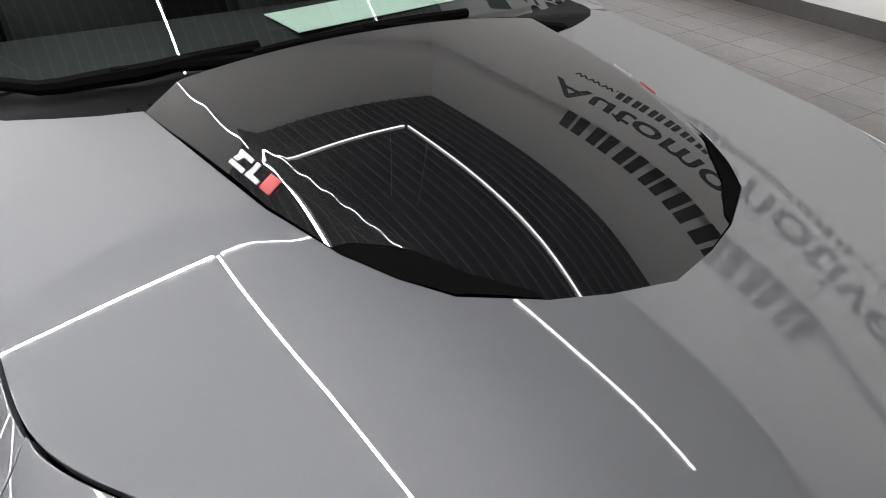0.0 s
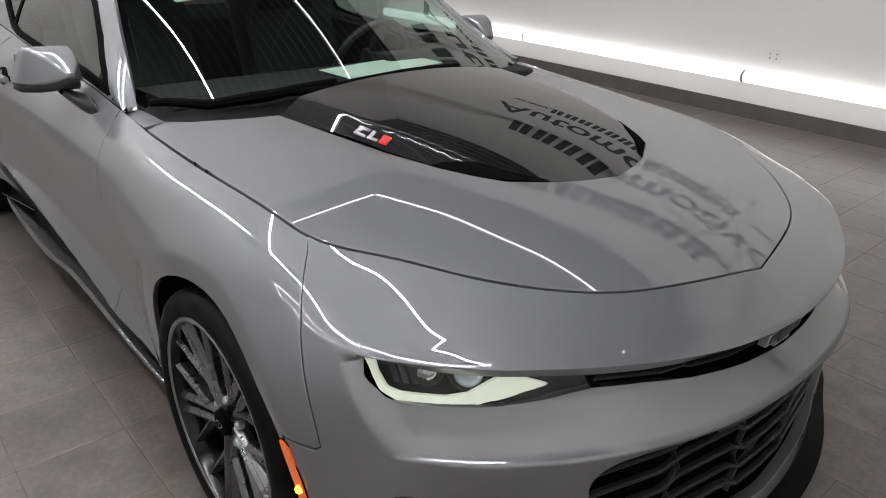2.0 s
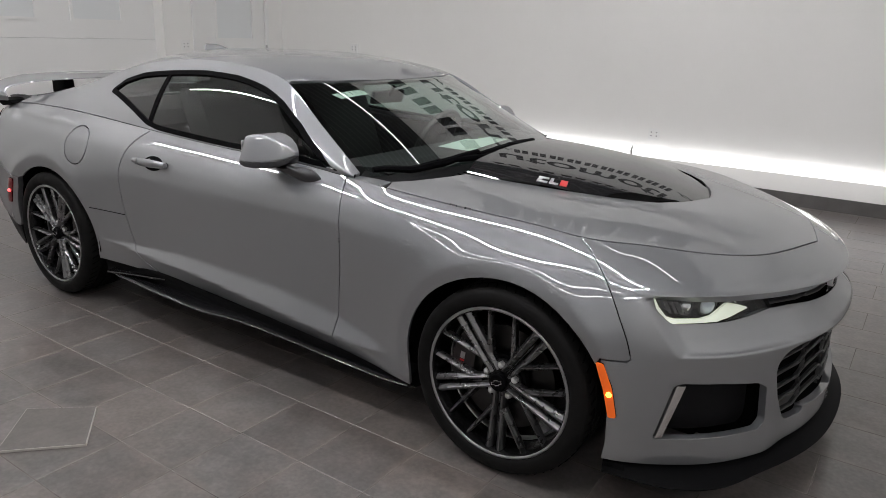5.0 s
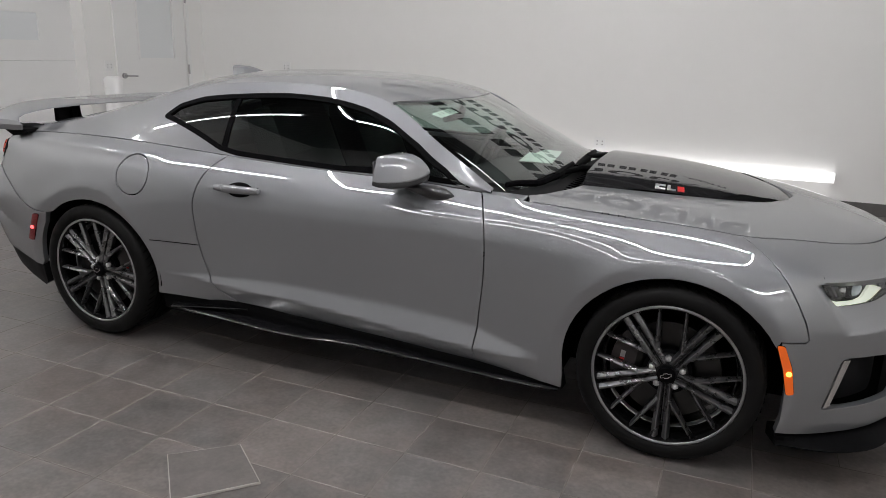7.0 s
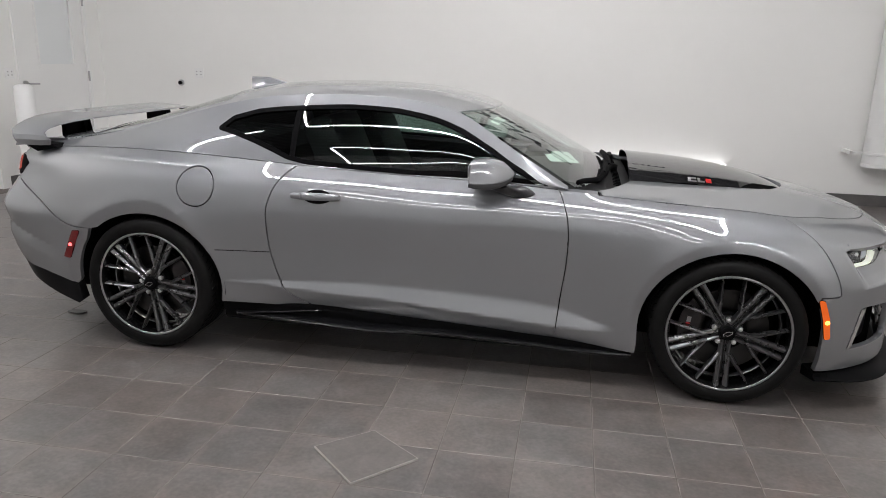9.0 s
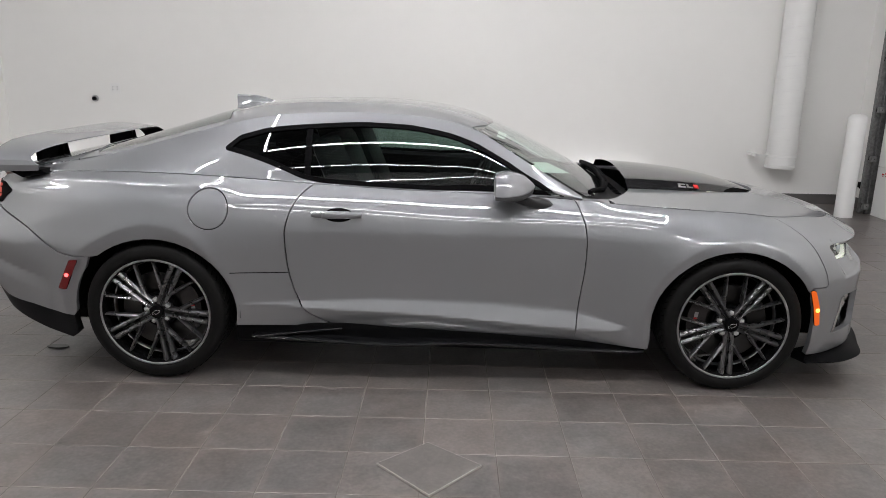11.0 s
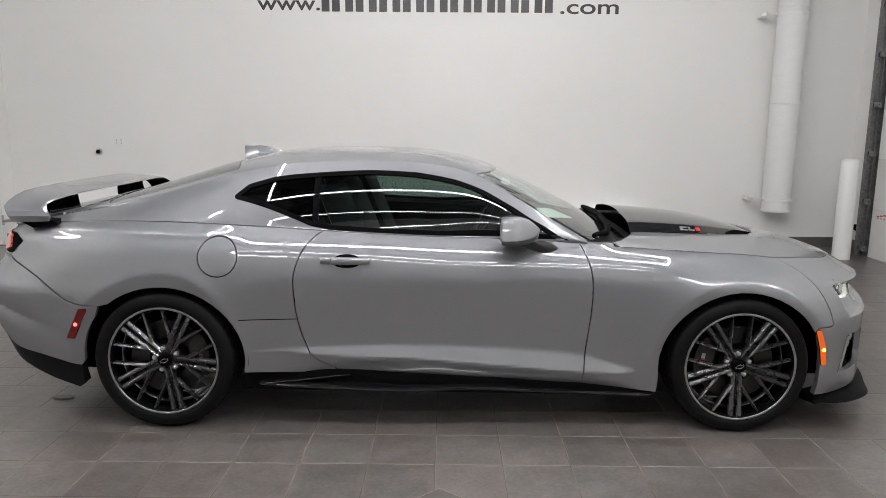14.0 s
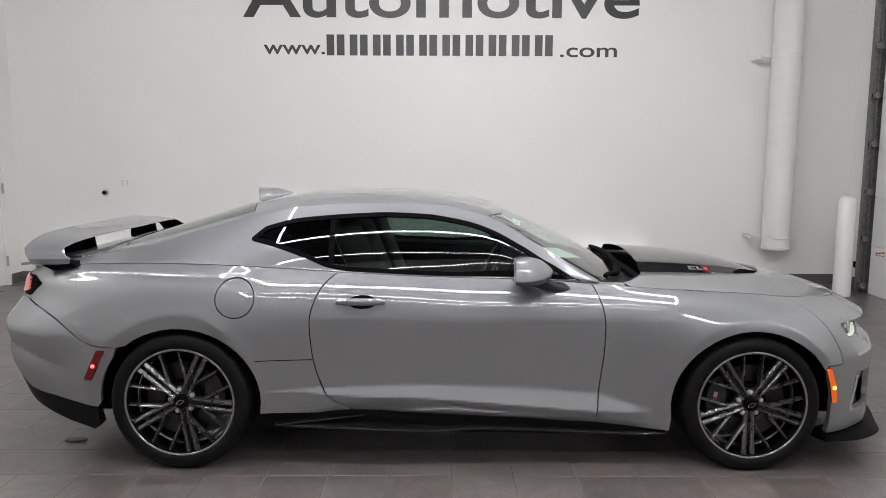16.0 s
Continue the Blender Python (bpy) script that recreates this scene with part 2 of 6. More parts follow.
    dusty.data_type = "RGBA"
    dusty.inputs[7].default_value = (0.225, 0.187, 0.165, 1)
    link(m, dust.outputs[0], dusty.inputs[0])
    link(m, worn.outputs[2], dusty.inputs[6])
    link(m, dusty.outputs[2], b.inputs["Base Color"])
    rr = node(m, "ShaderNodeMapRange")
    rr.inputs[3].default_value, rr.inputs[4].default_value = 0.24, 0.38
    link(m, n1.outputs["Fac"], rr.inputs[0])
    link(m, rr.outputs[0], b.inputs["Roughness"])
    bp = node(m, "ShaderNodeBump", Strength=0.2, Distance=0.002)
    link(m, mx.outputs[0], bp.inputs["Height"])
    link(m, bp.outputs[0], b.inputs["Normal"])


slate(TILE, (0.075, 0.066, 0.0625), (0.215, 0.193, 0.181), (0.135, 0.122, 0.116))
TILE.node_tree.nodes["Principled BSDF"].inputs["Specular IOR Level"].default_value = 0.95
LOOSE = vary(material("pale tile edge", (0.46, 0.44, 0.41), 0.6), 8.0, (0.4, 0.38, 0.35), (0.5, 0.47, 0.44), second=(70.0, 0.4))
LOOSE_FACE = vary(material("loose slate tile face", (0.14, 0.127, 0.12), 0.4), 9.0, (0.105, 0.095, 0.09), (0.18, 0.163, 0.153), second=(60.0, 0.4))
GROUT = vary(material("grout", (0.15, 0.135, 0.125), 0.8), 3.0, (0.07, 0.062, 0.058), (0.24, 0.215, 0.195), second=(50, 0.3))


# ---- mesh helpers ----
def mesh_object(name, verts, faces, mat, parent=None, smooth=False, label="", normals=None):
    me = bpy.data.meshes.new(name)
    me.from_pydata([tuple(map(float, v)) for v in verts], [], [tuple(map(int, f)) for f in faces])
    me.materials.append(mat)
    if smooth:
        me.shade_smooth()
    if normals is not None:
        me.normals_split_custom_set_from_vertices([tuple(map(float, n)) for n in normals])
    ob = new(name, me)
    if parent:
        ob.parent = parent
    return tagged(ob, label)


def part(name, bm, mat, parent=None, label="", smooth=False, angle=None):
    me = bpy.data.meshes.new(name)
    bmesh.ops.recalc_face_normals(bm, faces=bm.faces)
    bm.to_mesh(me)
    bm.free()
    me.materials.append(mat)
    if smooth:
        me.shade_smooth()
    if angle:
        me.shade_smooth()
        me.set_sharp_from_angle(angle=radians(angle))
    ob = new(name, me)
    if parent:
        ob.parent = parent
    return tagged(ob, label)


def box(bm, x0, x1, y0, y1, z0, z1, m=None, bevel=0.0):
    b = bmesh.new()
    bmesh.ops.create_cube(b, size=1.0)
    for v in b.verts:
        v.co = Vector((x0 + (v.co.x + .5) * (x1 - x0), y0 + (v.co.y + .5) * (y1 - y0), z0 + (v.co.z + .5) * (z1 - z0)))
    if bevel:
        bmesh.ops.bevel(b, geom=b.edges[:], offset=bevel, segments=2, affect="EDGES", profile=0.6)
    return join(bm, b, m)


def join(bm, b, m=None):
    """Add the mesh b, moved by m, to bm."""
    if m is not None:
        bmesh.ops.transform(b, matrix=m, verts=b.verts)
    made = {v: bm.verts.new(v.co) for v in b.verts}
    for f in b.faces:
        bm.faces.new([made[v] for v in f.verts])
    b.free()
    return bm


def rod(bm, p, q, r, n=12, r2=None):
    p, q = Vector(p), Vector(q)
    b = bmesh.new()
    bmesh.ops.create_cone(b, cap_ends=True, segments=n, radius1=r, radius2=r if r2 is None else r2, depth=(q - p).length)
    m = Matrix.Translation((p + q) / 2) @ (q - p).to_track_quat("Z", "Y").to_matrix().to_4x4()
    return join(bm, b, m)


def pipe(bm, pts, radii, n=8):
    """One tube along points, with a radius at each."""
    pts = [Vector(p) for p in pts]
    loops = []
    for i, p in enumerate(pts):
        t = (pts[min(i + 1, len(pts) - 1)] - pts[max(i - 1, 0)]).normalized()
        side = t.cross(Vector((0, 0, 1)))
        side = side.normalized() if side.length > 1e-4 else Vector((1, 0, 0))
        up = side.cross(t)
        r = radii[i] if hasattr(radii, "__len__") else radii
        loops.append([bm.verts.new(p + (side * math.cos(2 * math.pi * k / n) + up * math.sin(2 * math.pi * k / n)) * r) for k in range(n)])
    for a, b in zip(loops, loops[1:]):
        for k in range(n):
            bm.faces.new((a[k], a[(k + 1) % n], b[(k + 1) % n], b[k]))
    bm.faces.new(loops[0])
    bm.faces.new(loops[-1][::-1])
    return bm


def lathe(bm, rings, n=48, closed=False):
    """Turn (radius, along) round the y axis."""
    loops = []
    for r, a in rings:
        loops.append([bm.verts.new((r * math.cos(2 * math.pi * k / n), a, r * math.sin(2 * math.pi * k / n))) for k in range(n)])
    pairs = list(zip(loops, loops[1:])) + ([(loops[-1], loops[0])] if closed else [])
    for a, b in pairs:
        for k in range(n):
            bm.faces.new((a[k], a[(k + 1) % n], b[(k + 1) % n], b[k]))
    return bm


def prism(bm, outline, axis, lo, hi, m=None):
    """Extrude a plane outline along an axis (0 x, 1 y, 2 z)."""
    b = bmesh.new()
    def at(p, h):
        c = list(p)
        c.insert(axis, h)
        return b.verts.new(c)
    low, high = [at(p, lo) for p in outline], [at(p, hi) for p in outline]
    b.faces.new(low)
    b.faces.new(high[::-1])
    k = len(outline)
    for i in range(k):
        b.faces.new((low[i], high[i], high[(i + 1) % k], low[(i + 1) % k]))
    bmesh.ops.triangulate(b, faces=[f for f in b.faces if len(f.verts) > 4])
    return join(bm, b, m)


# ---- the room ----
WX0, WX1, WY0, WY1, TOP = -5.38, 4.9, -7.2, 4.5, 6.2


def structure(name, bm, mat, label, category):
    ob = part(name, bm, mat)
    return tagged(ob, label, category, kind="structure")


structure("wall_north", box(bmesh.new(), WX0 - .2, WX1 + .2, WY1, WY1 + .2, 0, TOP), WALL, "plain white painted showroom wall with black lettering", "wall")
# Never in view; its grey is chosen to cut light on the car's side.
structure("wall_south", box(bmesh.new(), WX0 - .2, WX1 + .2, WY0 - .2, WY0, 0, TOP), GREY_WALL, "unseen wall closing the room, grey to dim the car's side", "wall")
# west wall with an overhead door and a hinged door in it
DOOR_Y = (3.05, 4.19)
GATE_Y = (-1.6, 2.60)
bm = bmesh.new()
for y0, y1, z0, z1 in ((WY0, GATE_Y[0], 0, TOP), (GATE_Y[0], GATE_Y[1], 3.2, TOP), (GATE_Y[1], DOOR_Y[0], 0, TOP), (DOOR_Y[0], DOOR_Y[1], 2.25, TOP), (DOOR_Y[1], WY1, 0, TOP)):
    box(bm, WX0 - .2, WX0, y0, y1, z0, z1)
structure("wall_west", bm, WALL, "white painted wall with a door and an overhead door", "wall")
EAST_Y = (-0.9, 3.80)
bm = bmesh.new()
for y0, y1, z0, z1 in ((WY0, EAST_Y[0], 0, TOP), (EAST_Y[0], EAST_Y[1], 3.3, TOP), (EAST_Y[1], WY1, 0, TOP)):
    box(bm, WX1, WX1 + .2, y0, y1, z0, z1)
structure("wall_east", bm, WALL, "white painted wall with a wide overhead door", "wall")
bm = box(bmesh.new(), WX0 - .2, WX1 + .2, WY0 - .2, WY1 + .2, TOP, TOP + .1)
structure("ceiling", bm, CEIL, "dark corrugated metal ceiling", "ceiling")
bm = bmesh.new()
for i in range(58):
    y = WY0 + 0.1 + i * 0.2
    box(bm, WX0, WX1, y, y + .03, TOP - .04, TOP)
structure("trim", bm, RIB, "light ribs along the dark corrugated ceiling", "ceiling rib")
bm = box(bmesh.new(), WX0 - .2, WX1 + .2, WY0 - .2, WY1 + .2, -.12, -.0008)
floor = structure("floor", bm, GROUT, "dark grey slate-look tiled floor", "floor")
bm = bmesh.new()
box(bm, WX0 + .013, WX1 - .013, WY1 - .012, WY1, 0, .125)
box(bm, WX0, WX0 + .012, DOOR_Y[1] + .06, WY1, 0, .125)
box(bm, WX0, WX0 + .012, GATE_Y[1] + .12, DOOR_Y[0] - .06, 0, .125)
box(bm, WX1 - .012, WX1, EAST_Y[1] + .1, WY1, 0, .125)
structure("baseboard", bm, BASE, "dark grey tile baseboard", "baseboard")


def tube(name, p, q, r, mat, cap, label, category, group, flat=False):
    """A light tube between two points with end caps."""
    p, q = Vector(p), Vector(q)
    d = (q - p).normalized()
    holder = new(name)
    holder.location = (p + q) / 2
    c = holder.location
    if flat:
        m = Matrix.Rotation(math.atan2(d.y, d.x), 4, "Z")
        w = (q - p).length / 2
        part("housing", box(bmesh.new(), -w, w, -r, r, 0, .05, m), cap, holder)
        part("diffuser", box(bmesh.new(), -w + .004, w - .004, -r * .92, r * .92, -.022, -.001, m), mat, holder)
    else:
        part("lamp", rod(bmesh.new(), p + d * .006 - c, q - d * .006 - c, r, 14), mat, holder, smooth=True)
        for e, s in ((p, 1), (q, -1)):
            part("end_cap", rod(bmesh.new(), e - c, e + d * s * .006 - c, r * 1.03, 14), WHITE, holder)
    return tagged(holder, label, category, group)


LZ = 4.1
RUNS = [((-1.9, y, LZ), (2.4, y, LZ)) for y in (-5.2, -3.9, -2.3, -0.2, 1.8)]
# Two unseen runs, added west and east to brighten the room's ends.
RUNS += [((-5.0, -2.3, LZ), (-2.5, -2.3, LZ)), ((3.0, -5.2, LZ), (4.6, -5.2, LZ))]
RUNS += [((-1.93, p + .03, LZ), (-1.93, q - .03, LZ)) for p, q in ((-5.2, -3.9), (-2.3, -0.2), (-0.2, 1.8))]
RUNS += [((2.43, -2.27, LZ), (2.43, -.23, LZ))]
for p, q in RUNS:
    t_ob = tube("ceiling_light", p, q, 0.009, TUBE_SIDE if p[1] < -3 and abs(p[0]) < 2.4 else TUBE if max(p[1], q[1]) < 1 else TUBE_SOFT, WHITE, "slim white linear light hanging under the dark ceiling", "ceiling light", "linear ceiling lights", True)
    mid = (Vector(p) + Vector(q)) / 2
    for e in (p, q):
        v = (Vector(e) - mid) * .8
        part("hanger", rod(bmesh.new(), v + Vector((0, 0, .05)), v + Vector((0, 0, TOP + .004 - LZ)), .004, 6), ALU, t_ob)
for x0, x1 in ((-5.12, -2.62), (-2.61, -.115), (-.105, 2.4)):
    s_ob = tube("wall_light", (x0, WY1 - .07, .351), (x1, WY1 - .07, .351), 0.05, STRIP, WHITE, "glowing white light tube low on the wall", "wall light", "wall light tubes")
    w = (x1 - x0) / 2
    for dx in (-w * .7, w * .7):
        part("bracket", box(bmesh.new(), dx - .02, dx + .02, .045, .07, -.02, .02), WHITE, s_ob)


# ---- the car: smooth surfaces from a few design curves, cut into panels ----
def curve(xs, ys):
    """Smooth monotone curve through knots; straight beyond its ends."""
    xs, ys = np.array(xs, float), np.array(ys, float)
    if xs[0] > xs[-1]:
        xs, ys = xs[::-1], ys[::-1]
    h, dl = np.diff(xs), np.diff(ys) / np.diff(xs)
    m = np.zeros(len(xs))
    m[0], m[-1] = dl[0], dl[-1]
    for i in range(1, len(xs) - 1):
        if dl[i - 1] * dl[i] > 0:
            a, b = 2 * h[i] + h[i - 1], h[i] + 2 * h[i - 1]
            m[i] = (a + b) / (a / dl[i - 1] + b / dl[i])

    def f(q):
        q = np.asarray(q, float)
        i = np.clip(np.searchsorted(xs, q) - 1, 0, len(xs) - 2)
        t = (q - xs[i]) / h[i]
        c = np.clip(t, 0, 1)
        v = (ys[i] * (1 + 2 * c) * (1 - c) ** 2 + m[i] * h[i] * c * (1 - c) ** 2
             + ys[i + 1] * c * c * (3 - 2 * c) + m[i + 1] * h[i] * c * c * (c - 1))
        return v + np.where(t > 1, (q - xs[-1]) * m[-1], 0) + np.where(t < 0, (q - xs[0]) * m[0], 0)
    return f


def _moments(k):
    """Matrix that turns values at knots into second derivatives of the natural spline."""
    n, h = len(k), np.diff(k)
    A, B = np.eye(n), np.zeros((n, n))
    for i in range(1, n - 1):
        A[i, i - 1:i + 2] = h[i - 1], 2 * (h[i - 1] + h[i]), h[i]
        B[i, i - 1:i + 2] = 6 / h[i - 1], -6 / h[i - 1] - 6 / h[i], 6 / h[i]
    return np.linalg.solve(A, B)


def smooth(xs, ys):
    """Natural cubic spline, straight beyond its ends."""
    xs, ys = np.array(xs, float), np.array(ys, float)
    if xs[0] > xs[-1]:
        xs, ys = xs[::-1], ys[::-1]
    m, h = _moments(xs) @ ys, np.diff(xs)
    s0 = (ys[1] - ys[0]) / h[0] - h[0] * m[1] / 6
    s1 = (ys[-1] - ys[-2]) / h[-1] + h[-1] * m[-2] / 6

    def f(q):
        q = np.asarray(q, float)
        c = np.clip(q, xs[0], xs[-1])
        i = np.clip(np.searchsorted(xs, c) - 1, 0, len(xs) - 2)
        a, b = xs[i + 1] - c, c - xs[i]
        v = (m[i] * a ** 3 + m[i + 1] * b ** 3) / (6 * h[i]) + (ys[i] / h[i] - m[i] * h[i] / 6) * a + (ys[i + 1] / h[i] - m[i + 1] * h[i] / 6) * b
        return v + np.where(q > xs[-1], (q - xs[-1]) * s1, 0) + np.where(q < xs[0], (q - xs[0]) * s0, 0)
    return f


def step(a, b, q):
    t = np.clip((np.asarray(q, float) - a) / (b - a), 0, 1)
    return t * t * (3 - 2 * t)


def bell(q, w):
    return np.exp(-(np.asarray(q) / w) ** 2)


# outline of the car in plan at its widest, half of it, from the nose to the tail
PLAN_X = [2.33, 2.315, 2.265, 2.17, 2.06, 1.97, 1.85, 1.75, 1.5, 1.2, 0.65, 0.0, -0.7, -1.15, -1.45, -1.75, -2.0, -2.2, -2.34, -2.41, -2.44]
PLAN_Y = [0, 0.22, 0.42, 0.62, 0.765, 0.845, 0.922, 0.953, 0.966, 0.962, 0.93, 0.915, 0.92, 0.95, 0.964, 0.958, 0.925, 0.85, 0.68, 0.38, 0]
_px = np.array(PLAN_X[2:0:-1] + PLAN_X + PLAN_X[-2:-4:-1])
_py = np.array([-v for v in PLAN_Y[2:0:-1]] + PLAN_Y + [-v for v in PLAN_Y[-2:-4:-1]])
_k = np.concatenate(([0], np.cumsum(np.hypot(np.diff(_px), np.diff(_py)))))


def _natural(k, v, q):
    """Natural cubic spline."""
    n = len(k)
    h = np.diff(k)
    A, r = np.eye(n), np.zeros(n)
    for i in range(1, n - 1):
        A[i, i - 1:i + 2] = h[i - 1], 2 * (h[i - 1] + h[i]), h[i]
        r[i] = 6 * ((v[i + 1] - v[i]) / h[i] - (v[i] - v[i - 1]) / h[i - 1])
    m = np.linalg.solve(A, r)
    i = np.clip(np.searchsorted(k, q) - 1, 0, n - 2)
    a, b = k[i + 1] - q, q - k[i]
    return (m[i] * a ** 3 + m[i + 1] * b ** 3) / (6 * h[i]) + (v[i] / h[i] - m[i] * h[i] / 6) * a + (v[i + 1] / h[i] - m[i + 1] * h[i] / 6) * b


_q = np.linspace(_k[2], _k[-3], 3000)
_cx, _cy = _natural(_k, _px, _q), _natural(_k, _py, _q)
_s = np.concatenate(([0], np.cumsum(np.hypot(np.diff(_cx), np.diff(_cy)))))
_nx, _ny = np.gradient(_cy, _s), -np.gradient(_cx, _s)
for _ in range(60):
    _nx[1:-1], _ny[1:-1] = (_nx[:-2] + _nx[1:-1] + _nx[2:]) / 3, (_ny[:-2] + _ny[1:-1] + _ny[2:]) / 3
S_END = float(_s[-1])


def s_x(x):
    """Way along the plan outline to the place with this x."""
    return np.interp(-np.asarray(x, float), -_cx, _s)


def s_y(y):
    """The same on the front, by the distance y from the middle."""
    n = int(np.argmax(_cy))
    return np.interp(y, _cy[:n], _s[:n])


def s_yr(y):
    n = int(np.argmax(_cy))
    return np.interp(-np.asarray(y, float), -_cy[n:], _s[n:])


# the bonnet: height along the middle and fall to the sides
bonnet_mid = smooth([0.6, 0.95, 1.3, 1.6, 1.8, 1.9, 2.0, 2.1, 2.2], [0.958, 0.944, 0.925, 0.904, 0.880, 0.863, 0.840, 0.811, 0.776])
bonnet_fall = smooth([0.6, 0.9, 1.25, 1.65, 1.9, 2.05, 2.2], [0.055, 0.055, 0.055, 0.06, 0.11, 0.16, 0.19])



def bonnet_z(x, y):
    line = np.abs(y) - 0.20 - 0.36 * (2.12 - x)
    fold = -0.045 * (np.sqrt(line * line + 0.0003) + line) * 0.5 * step(2.2, 1.7, x)
    return bonnet_mid(x) - bonnet_fall(x) * y * y + fold


# the upper rim of the lower body: bonnet seam, belt, shoulder of the tail
_rs = np.array([0, *s_x([2.265, 2.17, 2.06, 1.97, 1.85, 1.75, 1.5, 1.2, 0.9, 0.66, 0.4, 0.0, -0.64, -0.95, -1.4, -1.8, -2.05, -2.25, -2.38]), S_END])
rim_x = smooth(_rs, [2.184, 2.09, 2.0, 1.87, 1.77, 1.68, 1.62, 1.46, 1.19, 0.9, 0.66, 0.4, 0.0, -0.64, -0.95, -1.4, -1.8, -2.03, -2.2, -2.27, -2.3])
rim_y = smooth(_rs, [0, 0.335, 0.475, 0.6, 0.667, 0.733, 0.766, 0.786, 0.802, 0.812, 0.812, 0.806, 0.802, 0.8, 0.797, 0.79, 0.785, 0.76, 0.68, 0.4, 0])
rim_zr = smooth(_rs, [0.79] * 7 + [0.885, 0.892, 0.907, 0.922, 0.938, 0.948, 0.975, 0.993, 1.012, 1.012, 1.0, 0.985, 0.98, 0.98])


def rim_z(s):
    x = rim_x(s)
    w = step(0.72, 0.85, x)
    return w * bonnet_z(x, rim_y(s)) + (1 - w) * rim_zr(s)


# how far the skin stands inside the plan outline, by height, at stations along the outline
PROFILE = [
    (0.0, [.14, .2, .26, .48, .56, .63, .69, .712, .74, .79], [.0, -.008, -.004, .004, .0, .014, .030, .036, .088, .15]),
    (s_y(.45), [.14, .2, .3, .48, .56, .63, .70, .718, .745, .8], [.01, .0, .004, .004, .0, .014, .034, .040, .105, .2]),
    (s_y(.765), [.14, .2, .32, .46, .56, .63, .715, .738, .765, .82], [.02, .01, .008, .004, .0, .012, .034, .042, .12, .24]),
    (s_y(.88), [.14, .2, .32, .46, .56, .64, .725, .752, .78, .83], [.03, .02, .01, .004, .0, .012, .040, .05, .115, .22]),
    (s_x(1.78), [.14, .2, .35, .5, .6, .66, .71, .76, .81, .87], [.03, .02, .008, .0, .004, .017, .036, .066, .115, .21]),
    (s_x(1.4), [.14, .25, .4, .55, .65, .70, .75, .80, .84, .88], [.03, .02, .01, .0, .005, .015, .035, .068, .106, .165]),
    (s_x(1.0), [.14, .25, .4, .55, .66, .74, .8, .85, .88, .9], [.06, .04, .025, .012, .006, .01, .03, .065, .11, .16]),
    (s_x(.6), [.14, .25, .4, .55, .68, .75, .81, .86, .90, .935], [.06, .035, .026, .017, .01, .009, .022, .051, .086, .125]),
    (s_x(0), [.14, .25, .4, .55, .66, .74, .81, .865, .91, .95], [.05, .03, .024, .015, .006, .001, .012, .04, .074, .11]),
    (s_x(-.65), [.14, .25, .4, .55, .66, .75, .83, .89, .94, .98], [.05, .03, .022, .014, .006, .001, .014, .042, .083, .125]),
    (s_x(-1.0), [.14, .25, .4, .55, .7, .8, .87, .93, .97, 1.0], [.04, .03, .02, .01, .0, .008, .03, .07, .11, .145]),
    (s_x(-1.45), [.14, .25, .4, .55, .68, .78, .87, .94, .985, 1.015], [.03, .02, .01, .0, .002, .015, .04, .08, .125, .175]),
    (s_x(-1.8), [.14, .25, .4, .55, .66, .77, .87, .94, .985, 1.015], [.05, .03, .015, .004, .0, .015, .045, .085, .125, .165]),
    (s_x(-2.1), [.14, .25, .38, .46, .56, .68, .75, .85, .94, 1.0], [.1, .05, .015, -.004, -.022, -.034, -.006, .045, .075, .13]),
    (s_yr(.6), [.14, .25, .38, .46, .56, .69, .73, .85, .94, .99], [.14, .08, .02, -.012, -.036, -.052, -.030, .06, .08, .13]),
    (S_END, [.14, .25, .38, .46, .56, .69, .73, .85, .94, .98], [.15, .09, .03, .0, -.02, -.03, -.01, .07, .09, .14]),
]
_ps = np.array([float(p[0]) for p in PROFILE])
_pf = [curve(p[1], p[2]) for p in PROFILE]
AXLE = {"front": (1.406, 0.338), "rear": (-1.406, 0.343)}
crease_z = curve([-1.0, -0.85, -0.59, -0.19, 0.18, 0.63, 0.84, 1.0], [0.39, 0.386, 0.37, 0.358, 0.333, 0.302, 0.294, 0.29])
crease_top = curve([-1.0, -0.68, -0.28, 0.18, 0.63, 0.81, 1.0], [0.40, 0.412, 0.43, 0.428, 0.40, 0.345, 0.30])
crease_a = curve([-1.0, -0.85, -0.6, 0.0, 0.6, 0.8, 0.92], [0.0, 0.006, 0.022, 0.035, 0.038, 0.023, 0.0])


def _gauss(g, sigma, axis):
    n = int(3 * sigma) + 1
    k = np.exp(-.5 * (np.arange(-n, n + 1) / sigma) ** 2)
    k /= k.sum()
    pad = [(0, 0), (0, 0)]
    pad[axis] = (n, n)
    g = np.pad(g, pad, "reflect" if axis == 0 else "edge")
    return sum(w * (g[i:i + g.shape[0] - 2 * n] if axis == 0 else g[:, i:i + g.shape[1] - 2 * n]) for i, w in enumerate(k))


# one smooth sheet of the insets over way and height
_DS, _DZ = 0.008, 0.004
_gs, _gz = np.arange(0, S_END + _DS, _DS), np.arange(0, 1.13, _DZ)
_rows = np.array([f(_gz) for f in _pf])
_sheet = np.stack([curve(_ps, _rows[:, j])(_gs) for j in range(len(_gz))], 1)
_sheet = _gauss(_gauss(_sheet, 0.05 / _DS, 0), 0.010 / _DZ, 1)


